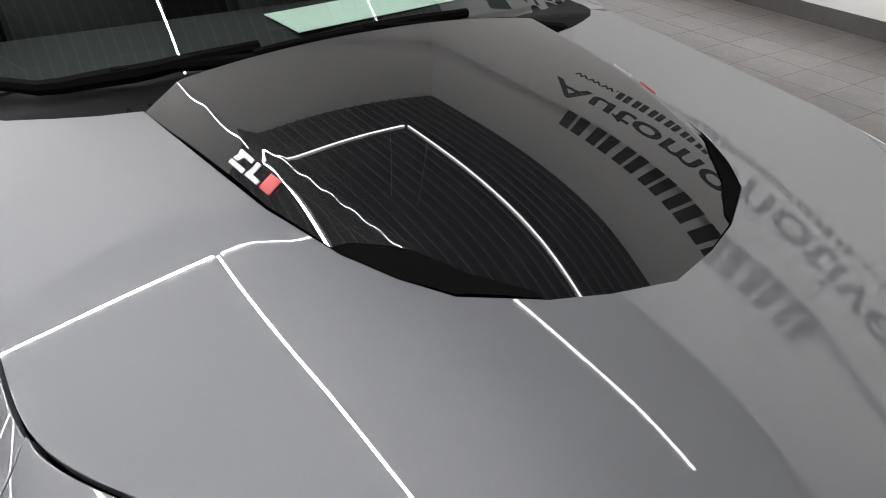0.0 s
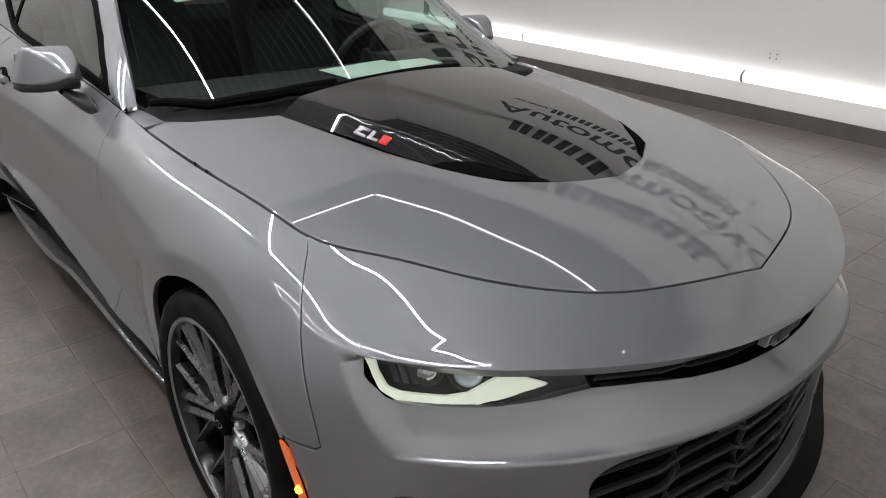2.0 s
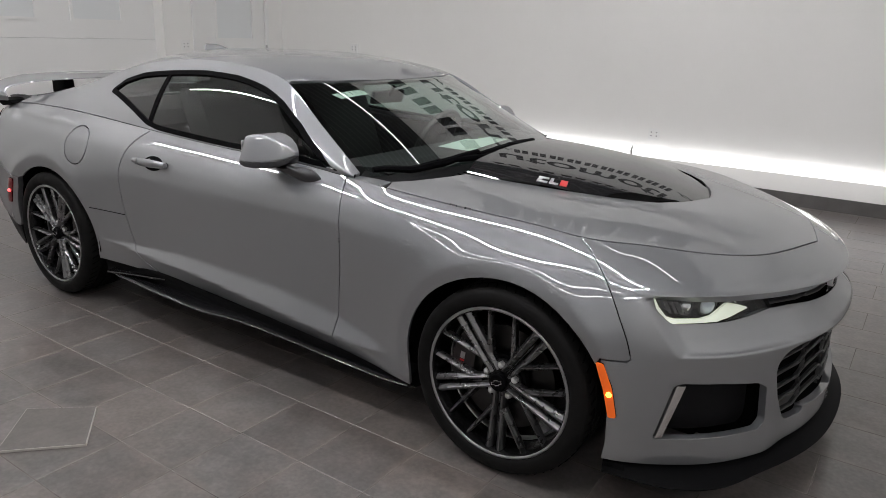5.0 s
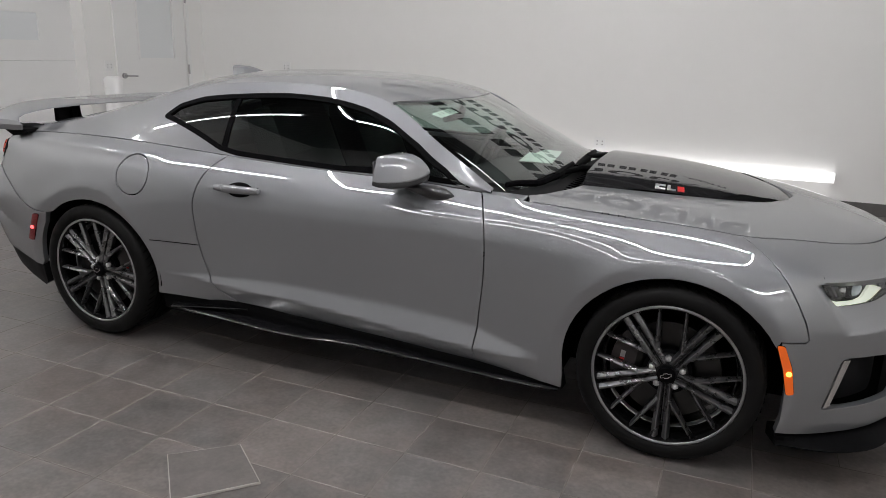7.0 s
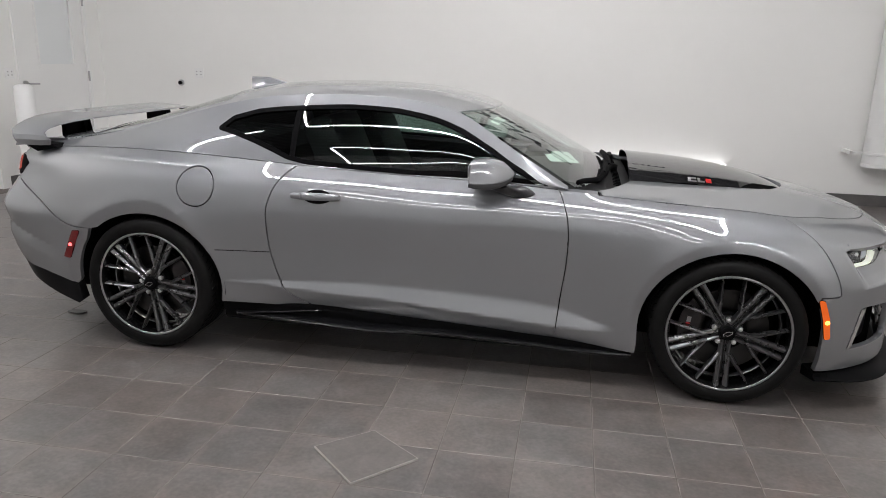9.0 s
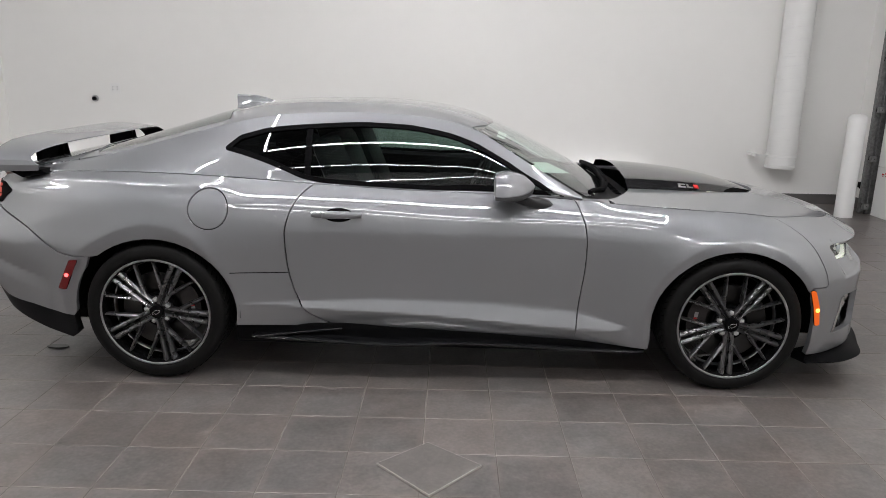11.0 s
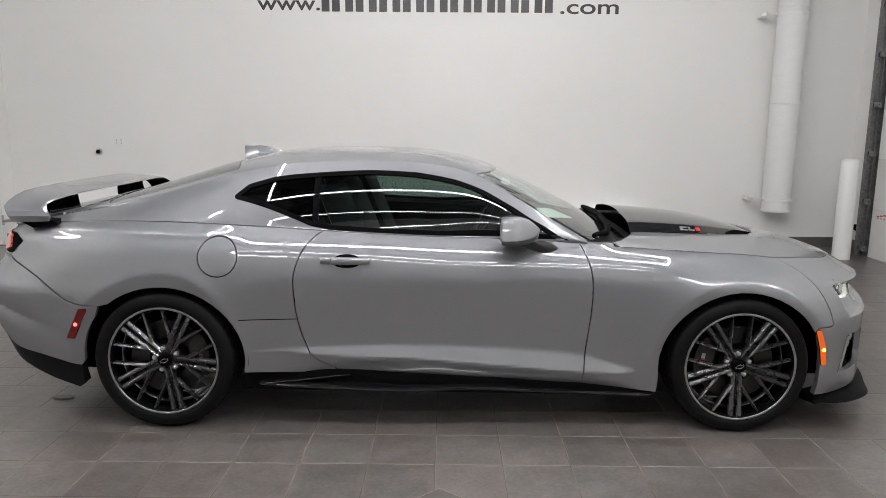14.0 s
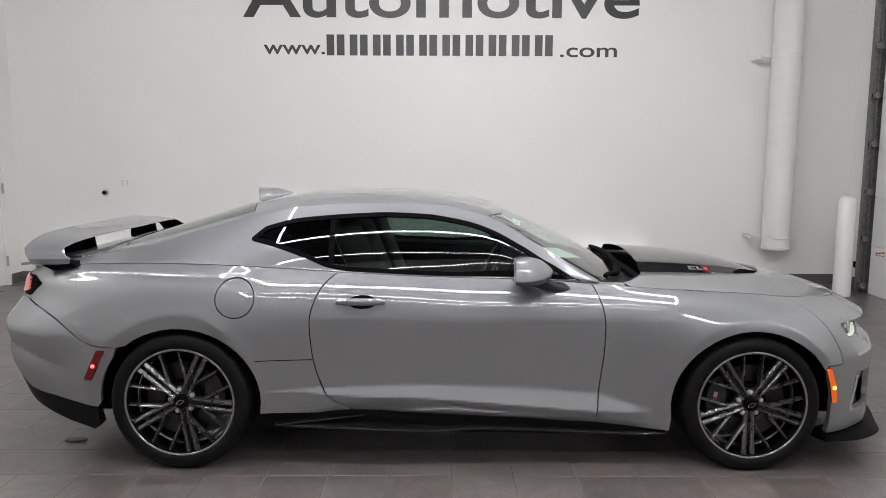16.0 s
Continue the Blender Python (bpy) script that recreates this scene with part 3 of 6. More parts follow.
def inset(s, z):
    a = np.clip(s / _DS, 0, len(_gs) - 1.001)
    b = np.clip(z / _DZ, 0, len(_gz) - 1.001)
    i, j = a.astype(int), b.astype(int)
    a, b = a - i, b - j
    return ((_sheet[i, j] * (1 - a) + _sheet[i + 1, j] * a) * (1 - b)
            + (_sheet[i, j + 1] * (1 - a) + _sheet[i + 1, j + 1] * a) * b)


brow_z = smooth([0, .25, .39, .6, .8, 1.05, 1.25], [.704, .711, .718, .727, .736, .739, .750])
brow_k = smooth([0, .46, .83, 1.0, 1.3], [1.5, 1.9, 2.3, 2.1, 1.8])
lamp_end = curve([.5, .56, .74, .8], [float(s_y(.815)), float(s_y(.84)), float(s_y(.91)), float(s_y(.925))])
tuck_z = curve([-2.5, -2.21, -2.05, -1.91, -1.8], [.64, .594, .54, .498, .47])


def sharp_inset(s, z):
    """Inset with the sharp edge along the nose over the lamps."""
    zc = brow_z(s) + .017
    q = z - zc
    crisp = inset(s, np.minimum(z, zc)) + brow_k(s) * .5 * (q + np.sqrt(q * q + .000012))
    g = 1 - step(.92, 1.2, s)
    return g * crisp + (1 - g) * inset(s, z)


def skin(u, z, deep=False):
    """The skin round the car: u along the plan outline (plus: right side), z height."""
    u, z = np.atleast_1d(np.asarray(u, float)), np.atleast_1d(np.asarray(z, float))
    s = np.abs(u)
    x, y = np.interp(s, _s, _cx), np.interp(s, _s, _cy)
    nx, ny = np.interp(s, _s, _nx), np.interp(s, _s, _ny)
    d = sharp_inset(s, z)
    # lower body crease: a facet that flares out over it, tucked in under it
    zc, zt = crease_z(x), np.maximum(crease_top(x), crease_z(x) + .012)
    up = np.clip((zt - z) / (zt - zc), 0, 1)
    ridge = np.where(z > zc, np.where(up < .3, up * up / .6, up - .15) / .85, 1 - np.clip((zc - z - .003) / .06, 0, 2.2))
    d = d - np.where((x > -1.0) & (x < .92), np.maximum(crease_a(x), 0), 0) * ridge
    # lips round the wheel openings
    for ax, az in AXLE.values():
        r = np.hypot(x - ax, z - az)
        if ax > 0:
            edge = 0.406 + 0.01 * step(1.2, 1.0, x)
        else:
            edge = 0.436 - 0.05 * step(ax + .1, ax + .36, x) + 0.016 * step(ax - .2, ax - .4, x)
        fl = edge + (.014 if ax > 0 else 0)
        q = fl - r
        d = d + step(.16, .34, z) * (.20 * (q + np.sqrt(q * q + .000012)) * .5 - .007 * bell(np.maximum(-q, 0), .05))
    # fold across the rear bumper
    q = z - tuck_z(x)
    fold = np.where(q > 0, np.clip(1 - q / .13, 0, 1) ** 1.5, np.clip(1 + q / .07, 0, 1) ** 1.2)
    d = d + .016 * step(-1.86, -2.12, x) * fold
    # brow over the lamps, the shelf under them, the bar between the openings
    nose = 1.0 if deep else 1 - step(-.05, .022, s - lamp_end(z))
    under = 1.0 if deep else 1 - step(-.015, -.004, z - brow_z(s))
    wide = step(.44, .60, s)
    depth = np.interp(z, [.562, .570, .60, .645, .70], [0, .012, .026, .037, .040]) * (1 + .75 * (1 - step(.60, .98, s)))
    bar = np.interp(z, [.50, .553, .562, .578, .645, .70], [.022, .004, .0, .004, .058, .064])
    d = d + nose * under * (wide * depth + (1 - wide) * bar)
    # shoulder crease of the haunch
    hz = 0.955 + 0.03 * step(-1.0, -1.9, x)
    d = d - 0.012 * bell(z - hz, 0.022) * step(-0.9, -1.2, x) * step(-2.2, -1.9, x)
    sgn = np.where(u < 0, 1.0, -1.0)
    X, Y, Z = x - nx * d, y - ny * d, z.copy()
    # blend onto the upper rim
    zt = rim_z(s)
    dt = sharp_inset(s, zt)
    w = np.clip(1 - (zt - z) / 0.16, 0, 1.3) ** 3
    X += w * (rim_x(s) - (x - nx * dt))
    Y += w * (rim_y(s) - (y - ny * dt))
    return np.stack([X, sgn * Y, Z], 1)


def recess(u, z):
    """The skin carried on inside the lamps and the slot, under the brow."""
    return skin(u, z, True)


# upper body: rail along the top of the side windows and the middle line of screens and roof
rail_z = smooth([.68, .53, .32, .155, 0, -.3, -.6, -.9, -1.2, -1.5, -1.8, -2.1, -2.35], [.925, 1.009, 1.131, 1.226, 1.272, 1.302, 1.302, 1.277, 1.212, 1.13, 1.062, 1.02, .99])
rail_y = smooth([.68, .53, .32, .155, 0, -.3, -.6, -.9, -1.2, -1.5, -1.8, -2.1, -2.35], [.785, .745, .69, .645, .617, .598, .592, .59, .596, .62, .66, .70, .70])
mid_z = smooth([.85, .72, .5, .26, .1, -.1, -.35, -.6, -.9, -1.15, -1.4, -1.7, -1.9, -2.1, -2.3], [.953, 1.017, 1.125, 1.243, 1.298, 1.335, 1.352, 1.354, 1.342, 1.303, 1.230, 1.139, 1.086, 1.040, .985])


def upper(x, y):
    """Screens, roof and boot lid as a height over the plan."""
    x, y = np.atleast_1d(np.asarray(x, float)), np.atleast_1d(np.asarray(y, float))
    r = np.abs(y) / rail_y(x)
    z = rail_z(x) + (mid_z(x) - rail_z(x)) * (1 - r ** 2.5)
    return np.stack([x, y, z], 1)


def screen(x, y):
    """The windscreen: nearly straight along its slope."""
    x, y = np.atleast_1d(np.asarray(x, float)), np.atleast_1d(np.asarray(y, float))
    r = np.abs(y) / rail_y(x)
    edge, mid = .915 + (.70 - x) * .564, .953 + (.85 - x) * .4915 + .012 * (1 - ((x - .55) / .3) ** 2)
    return np.stack([x, y, edge + (mid - edge) * (1 - r ** 2.3)], 1)


def belt(x):
    s = s_x(x)
    return rim_y(s), rim_z(s)


def flank(side):
    def f(x, v):
        """Side of the upper body: v from the belt (0) to the roof rail (1)."""
        x, v = np.atleast_1d(np.asarray(x, float)), np.atleast_1d(np.asarray(v, float))
        yb, zb = belt(x)
        bow = 0.022 * np.sin(np.pi * np.clip(v, 0, 1)) * step(-2.0, -1.0, x) - 0.05 * np.sin(np.pi * np.clip(v, 0, 1)) * step(-1.1, -1.8, x)
        y = yb + (rail_y(x) - yb) * v + bow
        z = zb + (rail_z(x) - zb) * v + 0.012 * np.sin(np.pi * v) * step(-1.1, -1.8, x)
        return np.stack([x, side * y, z], 1)
    return f


def flank_v(x, z):
    yb, zb = belt(x)
    return (np.asarray(z, float) - zb) / (rail_z(x) - zb)


def bonnet(x, y):
    x, y = np.atleast_1d(np.asarray(x, float)), np.atleast_1d(np.asarray(y, float))
    return np.stack([x, y, bonnet_z(x, y)], 1)


# ---- panels cut from a surface ----
def inside(p, poly):
    x, y = p[:, 0], p[:, 1]
    odd = np.zeros(len(p), bool)
    for (x0, y0), (x1, y1) in zip(poly, np.roll(poly, -1, 0)):
        c = (y0 > y) != (y1 > y)
        odd ^= c & (x < (x1 - x0) * (y - y0) / np.where(y1 == y0, 1e-12, y1 - y0) + x0)
    return odd


def densify(poly, gap):
    out = []
    for a, b in zip(poly, np.roll(poly, -1, 0)):
        n = max(1, int(math.ceil(np.hypot(*(b - a)) / gap)))
        out += [a + (b - a) * k / n for k in range(n)]
    return np.array(out)


def shrink(poly, d):
    """Move an outline inwards by d."""
    area = 0.5 * np.sum(poly[:, 0] * np.roll(poly[:, 1], -1) - np.roll(poly[:, 0], -1) * poly[:, 1])
    t = np.roll(poly, -1, 0) - np.roll(poly, 1, 0)
    t /= np.maximum(np.hypot(t[:, 0], t[:, 1]), 1e-9)[:, None]
    return poly + np.stack([-t[:, 1], t[:, 0]], 1) * (d if area > 0 else -d)


def rounded(poly, r, n=4):
    """Round the corners of an outline."""
    poly = [np.array(p, float) for p in poly]
    out = []
    for i, p in enumerate(poly):
        a, b = poly[i - 1], poly[(i + 1) % len(poly)]
        la, lb = np.hypot(*(a - p)), np.hypot(*(b - p))
        k = min(r, la * .45, lb * .45)
        p0, p1 = p + (a - p) * k / la, p + (b - p) * k / lb
        for j in range(n + 1):
            t = j / n
            out.append(p0 * (1 - t) ** 2 + 2 * p * t * (1 - t) + p1 * t * t)
    return np.array(out)


def face_normals(S, p, flip, h=0.003):
    da = S(p[:, 0] + h, p[:, 1]) - S(p[:, 0] - h, p[:, 1])
    db = S(p[:, 0], p[:, 1] + h) - S(p[:, 0], p[:, 1] - h)
    n = np.cross(da, db) * flip
    return n / np.maximum(np.linalg.norm(n, axis=1), 1e-12)[:, None]


def panel(name, S, outline, mat, parent=None, holes=(), grid=0.03, gap=0.0042, lip=0.014, lift=0.0, out=None, label="", thick=0.0):
    """A panel of the surface S inside an outline given in its two parameters, with a turned-in lip all round."""
    loops = [densify(shrink(np.array(o, float), g), grid * .6) for o, g in [(outline, gap)] + [(h, -gap) for h in holes]]
    poly = loops[0]
    lo, hi = poly.min(0), poly.max(0)
    gx, gy = np.arange(lo[0] + grid / 2, hi[0], grid), np.arange(lo[1] + grid / 2, hi[1], grid)
    pts = np.stack(np.meshgrid(gx, gy), -1).reshape(-1, 2)
    ok = inside(pts, poly)
    for l in loops[1:]:
        ok &= ~inside(pts, l)
    pts = pts[ok]
    edge = np.concatenate(loops)
    if len(pts):
        far = np.ones(len(pts), bool)
        for e in edge:
            far &= (np.abs(pts[:, 0] - e[0]) > grid * .42) | (np.abs(pts[:, 1] - e[1]) > grid * .42)
        pts = pts[far]
    allp = np.concatenate([edge, pts]) if len(pts) else edge
    edges, k = [], 0
    for l in loops:
        edges += [(k + i, k + (i + 1) % len(l)) for i in range(len(l))]
        k += len(l)
    from mathutils import geometry
    v2, _, tris, _, _, _ = geometry.delaunay_2d_cdt([Vector(p) for p in allp], edges, [], 0, 1e-7)
    P = np.array([tuple(v) for v in v2])
    tris = np.array([t for t in tris if len(t) == 3])
    c = P[tris].mean(1)
    keep = inside(c, poly)
    for l in loops[1:]:
        keep &= ~inside(c, l)
    tris = tris[keep]
    X = S(P[:, 0], P[:, 1])
    N = face_normals(S, P, 1)
    mid = X.mean(0)
    if out is None:
        out = (mid[0] * .15, mid[1] * 1.5, mid[2] - .3)
    if (N @ np.array(out)).sum() < 0:
        N = -N
    X = X + N * lift
    tn = np.cross(X[tris[:, 1]] - X[tris[:, 0]], X[tris[:, 2]] - X[tris[:, 0]])
    bad = (tn * N[tris[:, 0]]).sum(1) < 0
    tris[bad] = tris[bad][:, ::-1]
    verts, norms, faces = list(X), list(N), [tuple(t) for t in tris]
    # lip: the free edges turned inwards
    count = {}
    for t in faces:
        for a, b in ((t[0], t[1]), (t[1], t[2]), (t[2], t[0])):
            key = (a, b) if a < b else (b, a)
            count.setdefault(key, []).append((a, b))
    free = [e[0] for e in count.values() if len(e) == 1]
    if lip:
        ring = {}
        for a, b in free:
            for i in (a, b):
                ring.setdefault(i, []).append((a, b))
        idx = {}
        for i, es in ring.items():
            t = sum((X[b] - X[a] for a, b in es), np.zeros(3))
            o = np.cross(t, N[i])
            o /= max(np.linalg.norm(o), 1e-9)
            idx[i] = (len(verts), len(verts) + 1, len(verts) + 2)
            rnd = min(.0018, lip * .4)
            verts += [X[i] + o * rnd * .7 - N[i] * rnd * .4, X[i] + o * rnd - N[i] * rnd, X[i] + o * rnd * .9 - N[i] * lip]
            norms += [(N[i] + o) / 1.414, o, o]
        for a, b in free:
            A, B = (a, *idx[a]), (b, *idx[b])
            for j in range(3):
                faces.append((A[j], A[j + 1], B[j + 1], B[j]))
    return mesh_object(name, verts, faces, mat, parent, True, label, norms)


def at_x(points):
    """Side outline given as (x, z) into skin parameters."""
    return np.array([(float(s_x(x)), z) for x, z in points])


def arch(which, a=0.392, b=0.368, n=26, low=0.17, start=0, end=180):
    ax, az = AXLE[which]
    pts = [(ax + a * math.cos(radians(t)), az + b * math.sin(radians(t))) for t in np.linspace(start, end, n)]
    return pts


car = new("sports_coupe")
tagged(car, "steel grey two-door sports coupe with black bonnet insert and black wheels", "car")
body = new("body")
body.parent = car


def mirror_u(pts, side):
    return np.array([(p[0] * side, p[1]) for p in pts])


# seams of the side, as (x, z)
DOOR_FRONT = [(.622, .93), (.648, .87), (.672, .79), (.68, .70), (.677, .60), (.66, .44), (.644, .226)]
DOOR_REAR = [(-.509, .262), (-.60, .308), (-.685, .365), (-.73, .462), (-.761, .604), (-.768, .74), (-.745, .84), (-.70, .92), (-.638, .975)]
NOSE_SEAM = [(1.70, .868), (1.752, .77), (1.80, .68), (1.835, .60), (1.848, .551)]
TAIL_SEAM = [(-1.70, .619), (-1.80, .628), (-1.863, .65), (-1.917, .694), (-1.996, .752), (-2.087, .796), (-2.20, .832)]


def smooth_line(pts, n=20):
    k = np.linspace(0, 1, len(pts))
    q = np.linspace(0, 1, n)
    return list(zip(curve(k, [p[0] for p in pts])(q), curve(k, [p[1] for p in pts])(q)))


def make_side(side):
    f = smooth_line(DOOR_FRONT)
    r = smooth_line(DOOR_REAR, 28)
    ax, az = AXLE["front"]
    # front wing
    arch_f = arch("front")
    wing = [tuple(p) for p in at_x(f)] + [tuple(p) for p in at_x([(.9, .2), (1.012, .19)])]
    wing += [tuple(p) for p in at_x([(ax - .388, .25)] + arch_f[::-1] + [])][:-1]
    # stop the arch at the bumper seam
    top = [tuple(p) for p in at_x(smooth_line(NOSE_SEAM, 14)[::-1])]
    wing = [p for p in wing if not (p[0] < float(s_x(1.765)) - 1e-6)]
    wing += [tuple(p) for p in at_x([(1.762, .540), (1.80, .541), (1.838, .542)])]
    wing += top
    s0, s1 = top[-1][0], float(s_x(.622))
    wing[-1] = (s0, float(rim_z(s0)))
    wing += [(a, float(rim_z(a))) for a in np.linspace(s0, s1, 30)[1:-1]]
    wing[0] = (s1, float(rim_z(s1)))
    panel("wing", skin, mirror_u(wing, side), PAINT, body, grid=.011 if side == 1 else .022, gap=.0036)
    # door
    door = new("door")
    door.parent = car
    d = [tuple(p) for p in at_x(f[::-1])]
    d[-1] = (d[-1][0], float(rim_z(d[-1][0])))
    sr = float(s_x(-.638))
    d += [(a, float(rim_z(a))) for a in np.linspace(d[-1][0], sr, 30)[1:-1]]
    back = [tuple(p) for p in at_x(r[::-1])]
    back[0] = (sr, float(rim_z(sr)))
    d += back
    d += [tuple(p) for p in at_x([(-.3, .256), (0, .246), (.3, .236)])]
    panel("door_skin", skin, mirror_u(d, side), PAINT, door, grid=.011 if side == 1 else .022)
    # rear quarter with the filler flap
    arch_r = arch("rear")
    q = [tuple(p) for p in at_x(r)]
    q[-1] = (sr, float(rim_z(sr)))
    se = float(s_x(-2.30))
    q += [(a, float(rim_z(a))) for a in np.linspace(sr, se, 44)[1:]]
    q += [tuple(p) for p in at_x(smooth_line(TAIL_SEAM, 24)[::-1])]
    q += [tuple(p) for p in at_x([p for p in arch_r[::-1] if p[0] > -1.69])]
    q += [tuple(p) for p in at_x([(-1.018, .275), (-.75, .27)])]
    cs, cz = float(s_x(-1.126)), .858
    flap = [(cs + .094 * math.cos(t), cz + .094 * math.sin(t)) for t in np.linspace(0, 2 * math.pi, 40)[:-1]]
    holes = [mirror_u(flap, side)] if side == 1 else []
    panel("quarter_panel", skin, mirror_u(q, side), PAINT, body, holes, grid=.012 if side == 1 else .022)
    if side == 1:
        panel("filler_flap", skin, mirror_u(flap, side), PAINT, body)
    return door


doors = {s: make_side(s) for s in (1, -1)}

# ---- front bumper ----
def front(pts):
    """(y, z) on the front into skin parameters."""
    return [(float(np.sign(y) * s_y(abs(y))) if y else 0.0, z) for y, z in pts]


def sym(pts):
    """Right half outline from the middle out, closed by its mirror."""
    return pts + [(-a, b) for a, b in pts[::-1] if a > 1e-6]


def under_brow(ys):
    """Points just under the edge of the brow, from the inside out."""
    return [(float(s_y(y)), float(brow_z(s_y(y))) - .0012) for y in ys]


HEAD = rounded(under_brow((.578, .65, .76, .84, .895)) + front([(.884, .692), (.860, .657), (.836, .650), (.78, .648), (.715, .646), (.636, .649), (.540, .661)]), .008)
FACE = under_brow((0, .12, .25, .388, .5, .578, .65, .76, .84, .895)) + front([(.888, .70), (.884, .692), (.862, .66), (.854, .653), (.836, .650), (.78, .648), (.715, .646), (.636, .649), (.540, .661), (.447, .659), (.32, .646), (.149, .636), (0, .632)])
SLOT = under_brow((0, .12, .25, .388, .566)) + front([(.530, .662), (.447, .659), (.32, .646), (.149, .636), (0, .632)])
MOUTH = rounded(front([(0, .556), (.275, .556), (.412, .553), (.507, .543), (.54, .53), (.562, .50), (.558, .46), (.531, .381), (.486, .308), (.452, .268), (.339, .262), (0, .245)][1:-1]), .02)
MOUTH = np.array([(0.0, .556)] + [tuple(p) for p in MOUTH] + [(0.0, .245)])
INTAKE = rounded(front([(.594, .43), (.63, .452), (.745, .468), (.83, .474), (.847, .466), (.874, .284), (.80, .283), (.70, .283), (.60, .284), (.579, .307)]), .010)
seam = [tuple(p) for p in at_x(smooth_line(NOSE_SEAM, 14))]
seam[0] = (seam[0][0], float(rim_z(seam[0][0])))
half = [(a, float(rim_z(a))) for a in np.linspace(0, seam[0][0], 40)[:-1]] + seam
half += [tuple(p) for p in at_x([(1.838, .540), (1.80, .539), (1.764, .537)])]
half += [tuple(p) for p in at_x([p for p in arch("front") if p[0] > 1.768][::-1] + [(1.80, .25), (1.795, .19)])]
half += front([(.86, .185), (.7, .185), (.5, .19), (.25, .195), (0, .195)])
bumper = panel("front_bumper", skin, np.array(sym(half)), PAINT, body,
               [np.array(sym(FACE)), np.array(sym([tuple(p) for p in MOUTH])), INTAKE, mirror_u(INTAKE, -1)], grid=.0085, gap=.0030, lip=.028, out=(1, 0, .3))

# ---- rear bumper and tail panel ----
tail = [tuple(p) for p in at_x(smooth_line(TAIL_SEAM, 24))]
low = [tuple(p) for p in at_x([(-1.80, .335), (-1.807, .325), (-1.82, .312)])]
LOW_EDGE = [(-1.82, .312), (-1.95, .338), (-2.04, .360), (-2.12, .372), (-2.19, .39), (-2.26, .46)]
half = [tuple(p) for p in at_x([p for p in arch("rear") if p[0] < -1.70])][::-1]
half = low[::-1] + half + tail
half += [(a, .832) for a in np.linspace(tail[-1][0], S_END, 12)[1:]]
under = [(S_END, .55), (float(s_yr(.5)), .55)] + [tuple(p) for p in at_x(LOW_EDGE[::-1])]
half += under[:-1]
for side in (1, -1):
    panel("rear_bumper", skin, mirror_u(half, side), PAINT, body, grid=.014 if side == 1 else .025, lip=.03, out=(-1, -.6 * side, .1))
    # tail panel between bumper and deck, black, with the lamp in it
    ts = tail[-1][0]
    tp = [(a, .838) for a in np.linspace(ts - .02, S_END, 14)] + [(a, float(rim_z(a))) for a in np.linspace(S_END, ts - .02, 14)]
    panel("tail_panel", skin, mirror_u(tp, side), PAINT, body, out=(-1, 0, 0), lip=.01)
    lamp = rounded([(float(s_x(-2.125)), .915), (float(s_x(-2.20)), .95), (float(s_yr(.3)), .94), (float(s_yr(.3)), .85), (float(s_x(-2.30)), .843), (float(s_x(-2.205)), .848)], .02)
    tl = new("tail_lamp")
    tl.parent = car
    panel("bezel", skin, mirror_u(lamp, side), SATIN, tl, lift=.004, out=(-1, -.5 * side, 0))
    lens = rounded([(float(s_x(-2.225)), .940), (float(s_yr(.52)), .932), (float(s_yr(.52)), .86), (float(s_x(-2.28)), .853), (float(s_x(-2.215)), .875)], .02)
    panel("lens", skin, mirror_u(lens, side), TAIL_LENS, tl, lift=.012, out=(-1, -.5 * side, 0))
    # black lower valance
    va = [tuple(p) for p in at_x(LOW_EDGE)] + [(float(s_yr(.5)), .545), (S_END, .545), (S_END, .3), (float(s_yr(.5)), .3)]
    va += [tuple(p) for p in at_x([(-2.3, .33), (-2.15, .275), (-2.0, .22), (-1.86, .185), (-1.82, .21)])]
    panel("rear_valance", skin, mirror_u(va, side), PLASTIC, body, out=(-1, -.6 * side, 0), lift=-.006, lip=.05)

# ---- bonnet with its black insert ----
CUT = [(1.788, 0), (1.765, .1), (1.735, .18), (1.672, .283), (1.607, .331), (1.525, .373), (1.373, .418), (1.088, .466), (.96, .487)]
cut_y = curve([.9, 1.088, 1.373, 1.525, 1.607, 1.672, 1.735, 1.788], [.492, .462, .418, .373, .331, .283, .17, 0])
REAR_EDGE = [(.96, .487), (.935, .56), (.90, .63), (.855, .70), (.80, .752)]
hs = np.linspace(0, float(s_x(.79)), 70)
edge_pts = [(float(rim_x(a)), float(rim_y(a))) for a in hs]
edge_pts = [p for p in edge_pts if p[0] > .795]
# one sheet: round the outside, then back along the cut-out
outline = [(x, -y) for x, y in edge_pts] + [(x, -y) for x, y in REAR_EDGE[::-1]] + [(x, -y) for x, y in CUT[::-1]]
outline += [(x, y) for x, y in CUT[1:]] + [(x, y) for x, y in REAR_EDGE[1:]] + [(x, y) for x, y in edge_pts[:0:-1]]
hood = new("bonnet")
hood.parent = car
panel("bonnet_skin", bonnet, np.array(outline), PAINT, hood, grid=.02, out=(0, 0, 1), lip=.02, gap=.0015)


ins_top = smooth([.85, 1.0, 1.25, 1.5, 1.65, 1.79], [1.013, 1.006, .988, .953, .916, .868])
ins_edge = smooth([.85, 1.1, 1.35, 1.43, 1.53, 1.62, 1.79], [.425, .398, .366, .347, .322, .295, .21])
ins_slope = smooth([.85, 1.2, 1.5, 1.65, 1.79], [.5, .5, .45, .4, .3])


